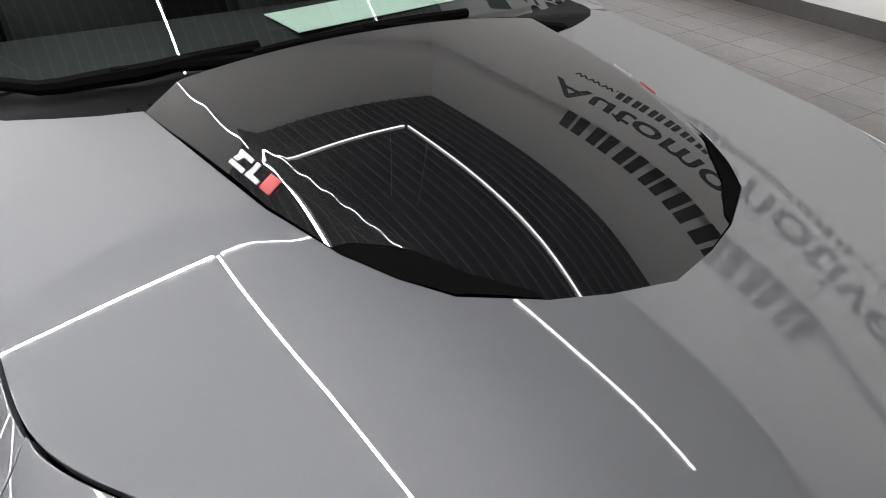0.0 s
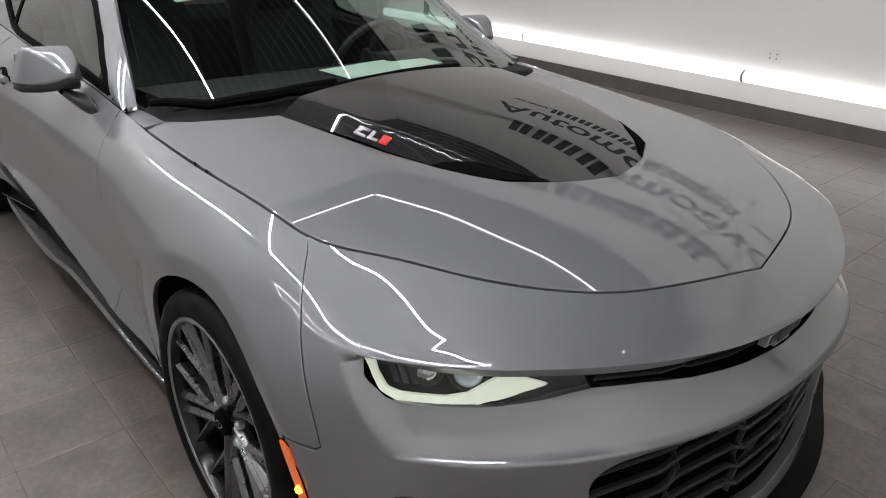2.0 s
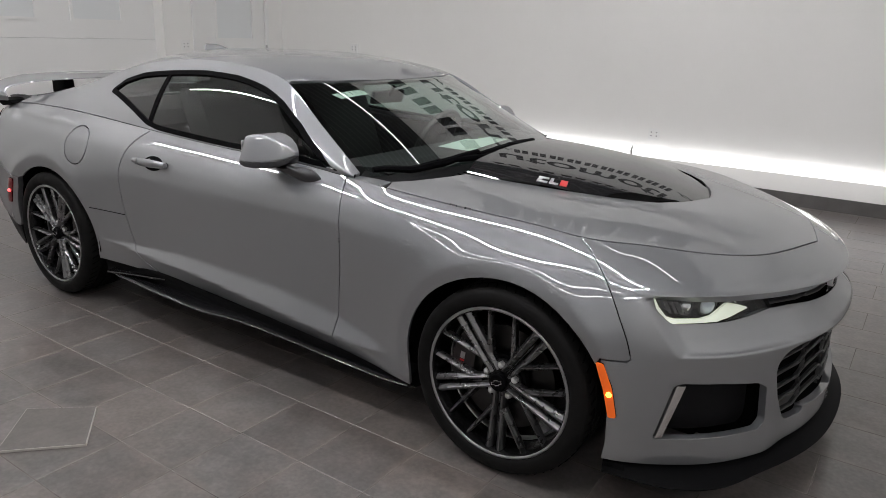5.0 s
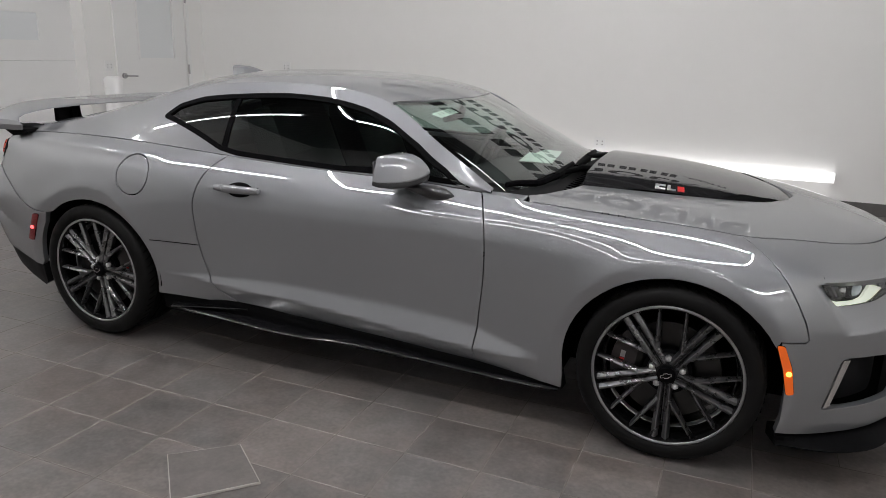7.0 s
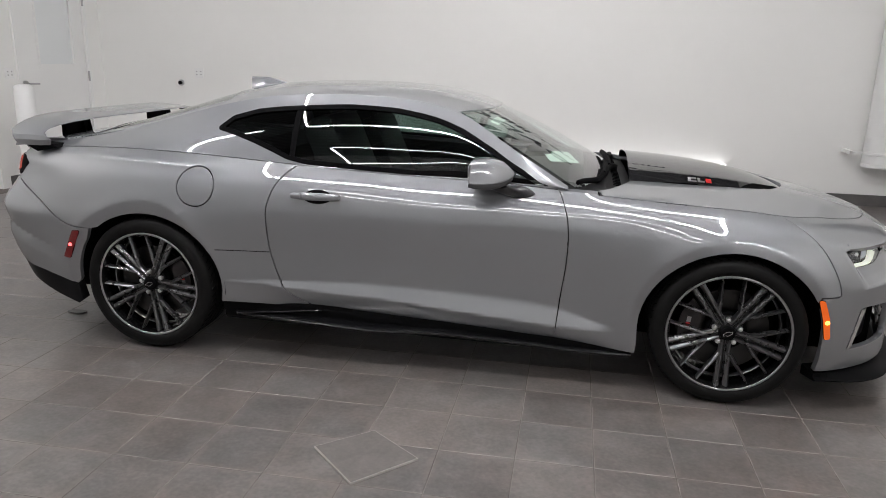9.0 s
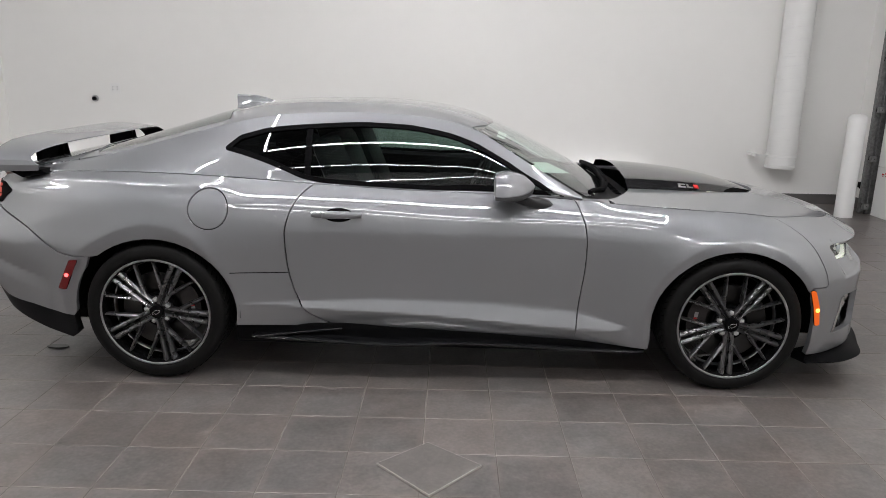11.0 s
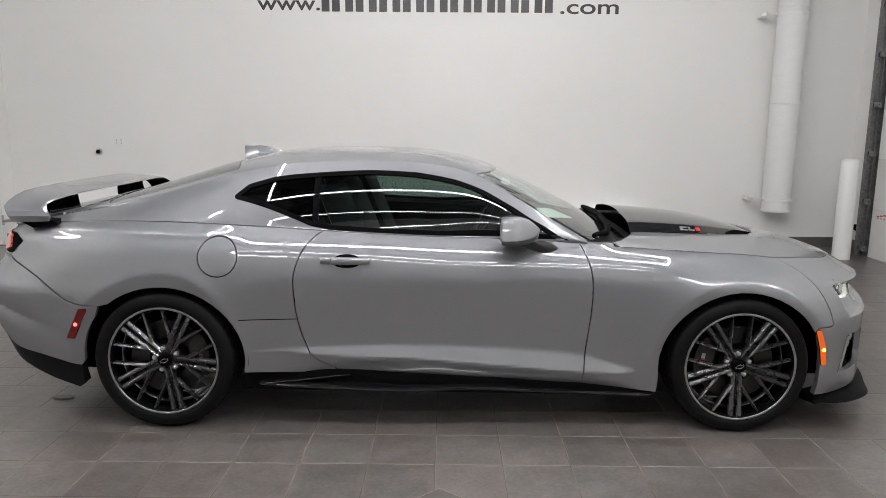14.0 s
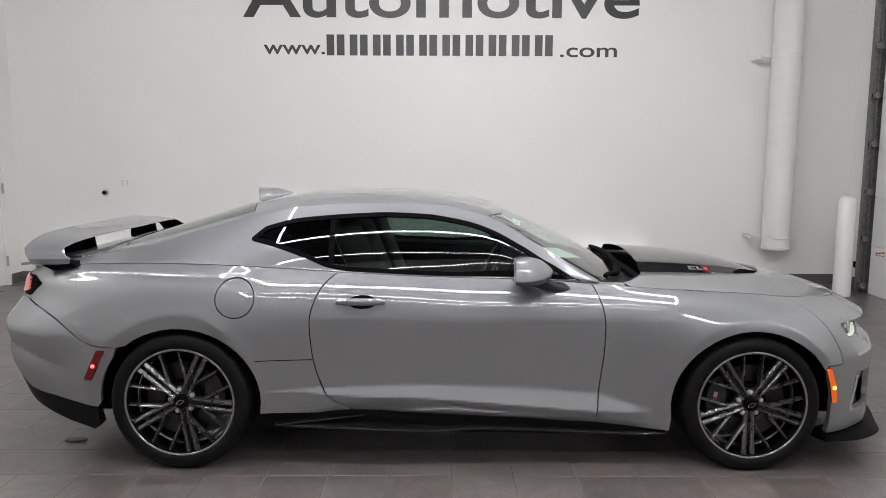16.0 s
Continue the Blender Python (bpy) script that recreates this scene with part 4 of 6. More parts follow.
def insert(x, y):
    """Black insert: a flat-topped dome with folded sides that dives under the bonnet in front."""
    x, y = np.atleast_1d(np.asarray(x, float)), np.atleast_1d(np.asarray(y, float))
    q = np.abs(y) - ins_edge(x)
    z = ins_top(x) - .2 * y * y - ins_slope(x) * .5 * (np.sqrt(q * q + .00002) + q)
    return np.stack([x, y, z], 1)


ins = [(x - .004, -y * .995) for x, y in CUT] + [(.955, -.42), (.956, -.3), (.962, 0), (.956, .3), (.955, .42)] + [(x - .004, y * .995) for x, y in CUT[:0:-1]]
panel("bonnet_insert", insert, np.array(ins), CARBON, hood, grid=.012, gap=0.0, out=(0, 0, 1), lip=.0)
# Black sheets lying on the insert put the vents' shade into colour.
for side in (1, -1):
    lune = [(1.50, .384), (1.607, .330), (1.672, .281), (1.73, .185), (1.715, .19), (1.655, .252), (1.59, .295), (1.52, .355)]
    panel("vent_shade", insert, np.array([(x - .002, -side * y) for x, y in lune]), DARK, hood, grid=.012, gap=0.0, out=(0, 0, 1), lip=.0, lift=.0025)
# Unseen plate, added so that nothing bright shows under the insert.
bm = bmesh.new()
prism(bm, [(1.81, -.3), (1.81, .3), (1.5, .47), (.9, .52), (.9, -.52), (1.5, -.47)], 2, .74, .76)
part("vent_backing", bm, DARK, hood)

# ---- screens, roof, boot lid ----
HEADER = [(.118, .615), (.2, .42), (.245, .2), (.258, 0)]
BASE_LINE = [(.865, 0), (.86, .25), (.845, .45), (.80, .62), (.70, .745)]
pillar = [(x, float(rail_y(x)) - .03) for x in np.linspace(.70, .118, 20)]
ws = [(x, -y) for x, y in pillar] + [(x, -y) for x, y in HEADER] + [(x, y) for x, y in HEADER[-2::-1]] + [(x, y) for x, y in pillar[::-1]] + [(x, y) for x, y in BASE_LINE[-2::-1]] + [(x, -y) for x, y in BASE_LINE[1:-1]]
for side in (1, -1):
    panel("wing_corner", bonnet, np.array([(x, -side * y) for x, y in [(.797, .756), (.797, .811), (.70, .811), (.62, .81), (.62, .775), (.72, .762)]]), PAINT, body, out=(0, 0, 1), gap=0, lip=.01)
windscreen = panel("windscreen", screen, np.array(ws), GLASS, car, out=(.4, 0, 1), lip=.004, lift=-.003)
windscreen.visible_shadow = False
REAR_TOP = [(-1.12, .5), (-1.16, .3), (-1.18, 0)]
side_line = [(x, float(rail_y(x)) - .002) for x in np.linspace(.135, -1.12, 40)]
roof = [(x + .004, -y) for x, y in HEADER[::-1]] + [(x, -y) for x, y in side_line] + [(x, -y) for x, y in REAR_TOP] + [(x, y) for x, y in REAR_TOP[-2::-1]] + [(x, y) for x, y in side_line[::-1]] + [(x + .004, y) for x, y in HEADER[:-1]]
panel("roof", upper, np.array(roof), PAINT, body, out=(0, 0, 1), gap=0.0)
REAR_LOW = [(-1.86, 0), (-1.85, .3), (-1.80, .52)]
rl = [(x, float(rail_y(x)) - .06) for x in np.linspace(-1.14, -1.78, 16)]
rg = [(x - .006, -y) for x, y in REAR_TOP[::-1]] + [(x, -y) for x, y in rl] + [(x, -y) for x, y in REAR_LOW[::-1]] + [(x, y) for x, y in REAR_LOW[1:]] + [(x, y) for x, y in rl[::-1]] + [(x - .006, y) for x, y in REAR_TOP[:-1]]
rear_glass = panel("rear_window", upper, np.array(rg), TINT, car, out=(-.4, 0, 1), lip=.004, lift=-.003)
rear_glass.visible_shadow = False
# strips of body beside the rear window and the boot lid
for side in (1, -1):
    st = [(x, side * (float(rail_y(x)) - .001)) for x in np.linspace(-1.1, -2.28, 30)]
    st += [(-2.28, side * .55), (-1.81, side * .53)] + [(x, side * (float(rail_y(x)) - .062)) for x in np.linspace(-1.78, -1.14, 16)] + [(-1.115, side * .51)]
    panel("rear_shoulder", upper, np.array(st), PAINT, body, out=(0, 0, 1), gap=0.0)
lid = [(-1.815, -.525), (-1.862, -.3), (-1.872, 0), (-1.862, .3), (-1.815, .525), (-2.285, .545), (-2.29, 0), (-2.285, -.545)]
panel("boot_lid", upper, np.array(lid), PAINT, car, out=(0, 0, 1))

def clip_x(poly, x0, keep):
    """The part of an outline with x above (keep 1) or below (keep -1) x0."""
    out = []
    for a, b in zip(poly, np.roll(poly, -1, 0)):
        ia, ib = (a[0] - x0) * keep >= 0, (b[0] - x0) * keep >= 0
        if ia:
            out.append(a)
        if ia != ib:
            out.append(a + (b - a) * (x0 - a[0]) / (b[0] - a[0]))
    return np.array(out)


# ---- side windows ----
DLO = [(.575, .935), (.44, .942), (-.06, .953), (-.60, .977), (-.70, .995), (-1.085, 1.117), (-1.092, 1.132), (-1.03, 1.185), (-.9, 1.222), (-.66, 1.246), (-.41, 1.259), (-.18, 1.249), (.02, 1.214), (.165, 1.162), (.31, 1.083), (.456, .998)]
for side in (-1, 1):
    F = flank(side)
    dl = [(x, float(flank_v(x, z))) for x, z in DLO]
    dlo = rounded(dl, .02)
    xs_low = np.linspace(.66, -2.2, 60)
    frame_out = [(x, 0.0) for x in xs_low] + [(x, 1.0) for x in xs_low[::-1]]
    panel("upper_side", F, np.array(frame_out), PAINT, body, [dlo], out=(0, side, .3), gap=0.0, grid=.04)
    door = doors[-side]
    # trim ring, then glass and pillar
    ring_in = []
    for (x, v) in dlo:
        z = float(belt(x)[1] + (rail_z(x) - belt(x)[1]) * v)
        ring_in.append((x, z))
    ring_in = shrink(np.array(ring_in), .019)
    ring_v = np.array([(x, float(flank_v(x, z))) for x, z in ring_in])
    panel("window_trim", F, dlo, SATIN, car, [ring_v], out=(0, side, .3), gap=0.0, lift=.002, lip=.012, grid=.02)
    gf = clip_x(ring_v, -.668, 1)
    front_glass = panel("door_window", F, gf, TINT, car, out=(0, side, .3), gap=-.002, lift=-.006, lip=.003)
    qg = clip_x(ring_v, -.690, -1)
    quarter_glass = panel("quarter_window", F, qg, DEEP_TINT, car, out=(0, side, .3), gap=-.002, lift=-.006, lip=.003)
    bp = np.array([(-.665, float(flank_v(-.665, .985))), (-.692, float(flank_v(-.692, .992))), (-.694, float(flank_v(-.694, 1.236))), (-.667, float(flank_v(-.667, 1.24)))])
    panel("door_pillar", F, bp, SATIN, car, out=(0, side, .3), gap=0.0, lift=-.002, lip=.012)
    for g in (front_glass, quarter_glass):
        g.visible_shadow = False

# ---- wheels ----
def spoke(bm, a0, r0, a1, r1, w0, w1, y0, y1, deep):
    """A bevelled bar from (angle, radius) to (angle, radius) on the wheel's face."""
    p, q = [Vector((r * math.cos(radians(a)), 0, r * math.sin(radians(a)))) for a, r in ((a0, r0), (a1, r1))]
    n = (q - p).normalized().cross(Vector((0, 1, 0)))
    rows = []
    for c, w, y in ((p, w0, y0), (q, w1, y1)):
        prof = ((-.5, deep), (-.5, .010), (-.06, 0), (.16, 0), (.5, .014), (.5, deep))
        rows.append([bm.verts.new(c + n * (w * k) + Vector((0, y + d, 0))) for k, d in prof])
    for i in range(6):
        j = (i + 1) % 6
        bm.faces.new((rows[0][i], rows[0][j], rows[1][j], rows[1][i]))
    bm.faces.new(rows[0][::-1])
    bm.faces.new(rows[1])
    return bm


def make_wheel(phase, caliper_angle, r_tyre, width):
    w = new("wheel")
    h = width / 2
    ty = [(.264, -h + .018), (.274, -h + .004), (.292, -h - .004), (.312, -h - .001), (r_tyre - .012, -h + .008), (r_tyre - .004, -h + .022)]
    tread = []
    for g in (-.075, -.027, .027, .075):
        tread += [(r_tyre, g - .006), (r_tyre - .007, g - .005), (r_tyre - .007, g + .005), (r_tyre, g + .006)]
    rings = ty + tread + [(r, -a) for r, a in ty[::-1]]
    part("tyre", lathe(bmesh.new(), rings, 72), RUBBER, w, angle=40)
    # black bars flush with the tread, for the shade in its shoulder cuts
    bm = bmesh.new()
    for k in range(60):
        t = 2 * math.pi * k / 60
        m = Matrix.Rotation(t, 4, "Y") @ pose(r_tyre - .0055, -h + .046, 0, 25, 0, 0)
        box(bm, -.005, .0057, -.02, .02, -.0014, .0014, m)
    tagged(part("tread", bm, DARK, w), kind="stuff")
    face = -h + .012
    rim_rings = [(.272, face + .012), (.271, face - .002), (.266, face - .006), (.258, face - .004), (.2545, face + .006), (.249, face + .03), (.243, face + .1), (.238, face + .2), (.255, h - .01)]
    part("rim", lathe(bmesh.new(), rim_rings, 72), RIM_SHADED, w, angle=35)
    # The highlight along the lip is a ring of paler alloy.
    lip = [(.2725, face + .006), (.2722, face - .004), (.2695, face - .0085), (.2655, face - .0092), (.2615, face - .0075), (.26, face - .003)]
    part("rim_lip_highlight", lathe(bmesh.new(), lip, 72), RIM_HIGHLIGHT, w, angle=50)
    # The lit part of the barrel is a pale ring set into it.
    part("barrel_highlight", lathe(bmesh.new(), [(.2425, face + .085), (.2385, face + .088), (.2375, face + .112), (.240, face + .116)], 72), RIM_HIGHLIGHT, w, angle=35)
    for k in range(5):
        a = phase + 72 * k
        bm = bmesh.new()
        for o in (-1, 1):
            spoke(bm, a + o * 22, .04, a + o * 4.6, .256, .018, .027, face + .02, face + .004, .032)
        spoke(bm, a, .04, a, .2, .008, .006, face + .03, face + .024, .02)
        part("spoke", bm, RIM, w)
        for o in (-1, 1):
            part("branch_spoke", spoke(bmesh.new(), a + o * 11, .105, a + o * 25.5, .257, .021, .0125, face + .016, face + .005, .03), RIM, w)
    part("hub", lathe(bmesh.new(), [(0.001, face + .026), (.05, face + .032), (.072, face + .042), (.076, face + .06)], 40), HUB, w, angle=35)
    part("hub_cap", lathe(bmesh.new(), [(0.0005, face + .004), (.028, face + .005), (.033, face + .009), (.034, face + .02)], 32), SATIN, w, angle=35)
    bm = bmesh.new()
    bow = [(-.022, -.0055), (-.0075, -.0055), (-.0085, -.0105), (.0075, -.0105), (.0085, -.0055), (.020, -.0055), (.022, .0055), (.0075, .0055), (.0085, .0105), (-.0075, .0105), (-.0085, .0055), (-.020, .0055)]
    turn = Matrix.Rotation(radians(-20), 4, "Y")
    prism(bm, bow, 1, face + .0015, face + .006, turn)
    part("emblem", bm, CHROME, w)
    part("emblem_field", prism(bmesh.new(), [(a * .84, b * .66) for a, b in bow], 1, face + .0008, face + .004, turn), SATIN, w)
    for k in range(5):
        a = radians(phase + 36 + 72 * k)
        b = bmesh.new()
        c = Vector((.057 * math.cos(a), 0, .057 * math.sin(a)))
        rod(b, c + Vector((0, face + .05, 0)), c + Vector((0, face + .026, 0)), .0125, 6)
        rod(b, c + Vector((0, face + .026, 0)), c + Vector((0, face + .022, 0)), .0105, 12, .009)
        rod(b, c + Vector((0, face + .022, 0)), c + Vector((0, face + .0195, 0)), .009, 12, .004)
        part("wheel_nut", b, NUT, w)
    part("brake_disc", lathe(bmesh.new(), [(.09, face + .075), (.105, face + .068), (.187, face + .068), (.188, face + .1), (.09, face + .1)], 56), STEEL, w, angle=35)
    part("disc_bell", lathe(bmesh.new(), [(.0, face + .05), (.088, face + .05), (.09, face + .08)], 32), SATIN, w, angle=35)
    ca = radians(caliper_angle)
    cal = new("brake_caliper")
    cal.parent = w
    bm = bmesh.new()
    m = Matrix.Rotation(-ca, 4, "Y")
    arc = [(r * math.cos(radians(t)), r * math.sin(radians(t))) for r, ts in ((.21, range(-34, 35, 8)), (.135, range(28, -29, -8))) for t in ts]
    prism(bm, arc, 1, face + .046, face + .12, m)
    part("caliper_body", bm, CALIPER, cal)
    bm = bmesh.new()
    box(bm, .160, .178, face + .0445, face + .047, -.03, -.004, m)
    part("caliper_mark", bm, SILVER, cal)
    bm = bmesh.new()
    box(bm, .160, .178, face + .0445, face + .047, -.001, .006, m)
    part("caliper_tag", bm, RED, cal)
    return w


wheel_f = make_wheel(270, 172, .338, .285)
wheel_r = make_wheel(281, 8, .343, .300)
for ob, ax, track in ((wheel_f, "front", .812), (wheel_r, "rear", .805)):
    x, z = AXLE[ax]
    ob.parent = car
    copy_thing(ob, pose(x, track, z, 0, 0, 180))
    ob.matrix_basis = pose(x, -track, z)

# ---- wheel houses, underbody, cabin ----
for ax, (x, z) in AXLE.items():
    for side in (-1, 1):
        bm = bmesh.new()
        rows = []
        for y in (.50, .925):
            rows.append([bm.verts.new((x + .41 * math.cos(radians(t)), side * y, z + .385 * math.sin(radians(t)))) for t in range(-4, 185, 8)])
        for i in range(len(rows[0]) - 1):
            bm.faces.new((rows[0][i], rows[0][i + 1], rows[1][i + 1], rows[1][i]))
        bm.faces.new(rows[0])
        part("wheel_house", bm, DARK, body)
# Unseen black boxes, added to stop light coming through seams and openings.
bm = bmesh.new()
box(bm, -2.15, 2.15, -.5, .5, .15, .40)
part("underbody", bm, DARK, body)
bm = bmesh.new()
box(bm, -.98, .98, -.80, .80, .19, .34)
part("floor_pan", bm, DARK, body)
bm = bmesh.new()
box(bm, 1.84, 1.99, -.62, .62, .2, .42)
part("front_blocker", bm, DARK, body)
bm = bmesh.new()
box(bm, -2.08, -1.84, -.78, .78, .3, .5)
part("rear_blocker", bm, DARK, body)
bm = bmesh.new()
box(bm, .86, 2.02, -.62, .62, .42, .735)
part("engine_bay_blocker", bm, DARK, body)

cab = new("cabin")
cab.parent = car
hl = lambda x, y: upper(x, y) + np.array([0, 0, -.045])
panel("headliner", hl, np.array([(.12, -.5), (.2, -.3), (.22, 0), (.2, .3), (.12, .5), (-.3, .54), (-1.1, .5), (-1.15, 0), (-1.1, -.5), (-.3, -.54)]), LINING, cab, out=(0, 0, -1), lip=.0, gap=0.0, grid=.08)
bm = bmesh.new()
prism(bm, [(.30, .60), (.26, .80), (.30, .90), (.42, .935), (.66, .945), (.74, .93), (.74, .60)], 1, -.70, .70)
part("dashboard", bm, LINING, cab)
bm = bmesh.new()
prism(bm, [(.37, .925), (.40, .965), (.52, .972), (.56, .945)], 1, .22, .55)
part("instrument_hood", bm, LINING, cab)
for side in (-1, 1):
    bm = bmesh.new()
    prism(bm, [(.6, .45), (.6, .91), (-.62, .955), (-.75, .98), (-1.2, 1.04), (-1.2, .45)], 1, side * .735, side * .765)
    part("door_trim", bm, LINING, cab)
bm = bmesh.new()
box(bm, -1.25, .75, -.73, .73, .40, .46)
part("cabin_floor", bm, LINING, cab)
bm = bmesh.new()
prism(bm, [(-1.15, .5), (-1.05, .93), (-1.15, 1.0), (-1.9, 1.0), (-1.9, .5)], 1, -.6, .6)
part("parcel_shelf", bm, LINING, cab)
for y in (-.37, .37):
    seat = new("seat")
    seat.parent = cab
    bm = bmesh.new()
    box(bm, -.42, .12, y - .25, y + .25, .50, .66, bevel=.05)
    part("cushion", bm, LEATHER, seat, angle=40)
    bm = bmesh.new()
    box(bm, -.09, .09, -.25, .25, -.3, .33, pose(-.50, y, .88, 0, -22, 0), bevel=.06)
    part("backrest", bm, LEATHER, seat, angle=40)
    bm = bmesh.new()
    box(bm, -.055, .055, -.13, .13, -.09, .09, pose(-.63, y, 1.21, 0, -18, 0), bevel=.04)
    part("headrest", bm, LEATHER, seat, angle=40)
bm = bmesh.new()
n, k = 36, 8
ring = [[None] * k for _ in range(n)]
m = pose(.22, .37, .90, 0, -65, 0)
for i in range(n):
    for j in range(k):
        a, b = 2 * math.pi * i / n, 2 * math.pi * j / k
        r = .175 + .016 * math.cos(b)
        ring[i][j] = bm.verts.new(m @ Vector((r * math.cos(a), r * math.sin(a), .016 * math.sin(b))))
for i in range(n):
    for j in range(k):
        bm.faces.new((ring[i][j], ring[(i + 1) % n][j], ring[(i + 1) % n][(j + 1) % k], ring[i][(j + 1) % k]))
box(bm, -.17, .17, -.025, .025, -.012, .012, m)
box(bm, -.05, .05, -.05, .05, -.02, .02, m, bevel=.01)
part("steering_wheel", bm, LEATHER, cab, angle=40)
bm = bmesh.new()
box(bm, -.012, .012, -.12, .12, -.032, .032, pose(.165, 0, 1.150, 0, 15, 0), bevel=.01)
rod(bm, (.178, 0, 1.156), (.206, 0, 1.205), .009, 8)
part("rear_view_mirror", bm, SATIN, cab, angle=40)
# papers on the screen and the dashboard
glass_in = lambda x, y: screen(x, y) + np.array([-.006, 0, -.012])
sticker = panel("windscreen_sticker", glass_in, np.array([(.262, -.50), (.305, -.485), (.326, -.325), (.282, -.335)]), PAPER, cab, out=(.4, 0, 1), lip=0, gap=0, grid=.05)
bm = bmesh.new()
for i in range(5):
    box(bm, -.012, .012, -.0025, .0025, -.0005, .0005, pose(*screen(.286 + .004 * i, -.475 + .028 * i)[0] + np.array([-.001, 0, -.006]), 0, 26, 10))
tagged(part("sticker_marks", bm, INK, cab), kind="stuff")
bm = bmesh.new()
box(bm, -.08, .08, -.24, .24, -.001, .001, pose(.60, .15, .951, 0, 2, 8))
part("dashboard_paper", bm, PAPER, cab)
bm = bmesh.new()
box(bm, -.03, .03, -.06, .06, -.002, .002, pose(.50, .33, .958, 0, 6, 20))
part("green_tag", bm, GREEN, cab)

# ---- small body parts ----
def on_skin(x, z, side=1, lift=0.0):
    u = np.array([side * float(s_x(x))])
    p = skin(u, [z])[0]
    n = face_normals(skin, np.array([[u[0], z]]), 1)[0]
    if n @ np.array([0, p[1], 0]) < 0:
        n = -n
    return Vector(p + n * lift), Vector(n)


for side in (1, -1):
    out = (0, -side, 0)
    hd = doors[side]
    # door handle: flat black ellipse as the cup's shade, bar, end caps
    cup = [(float(s_x(-.51)) + .075 * math.cos(t), .838 + .036 * math.sin(t)) for t in np.linspace(0, 2 * math.pi, 30)[:-1]]
    panel("handle_cup_shade", skin, mirror_u(cup, side), SATIN, hd, lift=.001, out=out, lip=.002)
    for nm, t0, t1 in (("key_cap", -1, -.58), ("door_handle", -.55, 1)):
        bm = bmesh.new()
        rows = []
        for t in np.linspace(t0, t1, 13):
            q, _ = on_skin(-.515 + .118 * t, .843, side)
            q = q + Vector((0, -side * (.03 - .012 * t * t), 0))
            hh, th = .0185 * (1 - .35 * abs(t) ** 3), .011
            rows.append([bm.verts.new(q + Vector((0, -side * th * b, hh * a))) for a, b in ((-1, -.3), (-.9, .5), (-.4, 1), (.4, 1), (.9, .5), (1, -.3), (.6, -1), (-.6, -1))])
        for a, b in zip(rows, rows[1:]):
            for j in range(8):
                bm.faces.new((a[j], a[(j + 1) % 8], b[(j + 1) % 8], b[j]))
        bm.faces.new(rows[0])
        bm.faces.new(rows[-1][::-1])
        part(nm, bm, PAINT, hd, angle=50)
    for x in (-.618, -.412):
        q, nn = on_skin(x, .843, side)
        part("handle_mount", rod(bmesh.new(), q, q + Vector((0, -side * .022, 0)), .012, 10), SATIN, hd)
    # mirror: cap, dark lower shell, arm
    mir = new("door_mirror")
    mir.parent = hd
    def loft(sections, n=3):
        """Rounded trapezoids (x, inner y, outer y, low z, high z, lean of the top) joined along x."""
        bm = bmesh.new()
        rows = []
        for x, a, b, lo, hi, lean in sections:
            o = rounded([(a, lo), (b, lo), (b - lean, hi), (a + lean * .4, hi)], min(.011, .3 * (hi - lo)), n)
            rows.append([bm.verts.new((x, -side * y, z)) for y, z in o])
        for p, q in zip(rows, rows[1:]):
            for k in range(len(p)):
                bm.faces.new((p[k], p[(k + 1) % len(p)], q[(k + 1) % len(q)], q[k]))
        bm.faces.new(rows[0])
        bm.faces.new(rows[-1][::-1])
        return bm
    part("mirror_cap", loft([(.226, .838, 1.000, .962, 1.040, .036), (.232, .832, 1.008, .957, 1.052, .040), (.262, .826, 1.012, .955, 1.060, .044), (.30, .824, 1.002, .956, 1.062, .042), (.335, .826, .982, .958, 1.056, .036),
                             (.368, .832, .960, .962, 1.044, .030), (.395, .842, .930, .970, 1.024, .020), (.412, .856, .905, .980, 1.008, .01), (.420, .868, .89, .988, .999, .004)]), PAINT, mir, angle=35)
    part("mirror_base", loft([(.228, .842, 1.004, .942, .962, .004), (.262, .838, 1.010, .936, .962, .004), (.31, .838, 1.0, .934, .962, .004), (.36, .842, .958, .938, .966, .004), (.40, .85, .915, .952, .975, .003), (.414, .862, .895, .968, .984, .002)]), ARM, mir, angle=50)
    bm = bmesh.new()
    rows = []
    for t in np.linspace(0, 1, 10):
        c = Vector((.325 + .14 * t, -side * (.905 - .062 * t), .945 - .042 * t - .008 * math.sin(math.pi * t)))
        wx, wz = .062 - .012 * t, .018 + .016 * t
        rows.append([bm.verts.new(c + Vector((wx * math.cos(a) - .025 * math.sin(a), -side * .004 * math.sin(a), wz * math.sin(a)))) for a in np.linspace(0, 2 * math.pi, 17)[:-1]])
    for a, b in zip(rows, rows[1:]):
        for j in range(16):
            bm.faces.new((a[j], a[(j + 1) % 16], b[(j + 1) % 16], b[j]))
    bm.faces.new(rows[-1])
    part("mirror_arm", bm, ARM, mir, smooth=True)
    bm = bmesh.new()
    box(bm, .2225, .2255, .868 if side < 0 else -.985, .985 if side < 0 else -.868, .972, 1.036)
    part("mirror_glass", bm, CHROME, mir)
    # side marker lamps
    for nm, shape, lens, bulb, bx, bz in (
            ("front_marker", [(1.752, .528), (1.775, .528), (1.806, .45), (1.826, .352), (1.804, .348), (1.782, .44)], AMBER, AMBER_BULB, 1.800, .43),
            ("rear_marker", [(-1.756, .605), (-1.794, .605), (-1.868, .460), (-1.832, .455)], RED_LENS, RED_BULB, -1.816, .53)):
        mk = new(nm)
        mk.parent = car
        o = rounded(at_x(shape), .008)
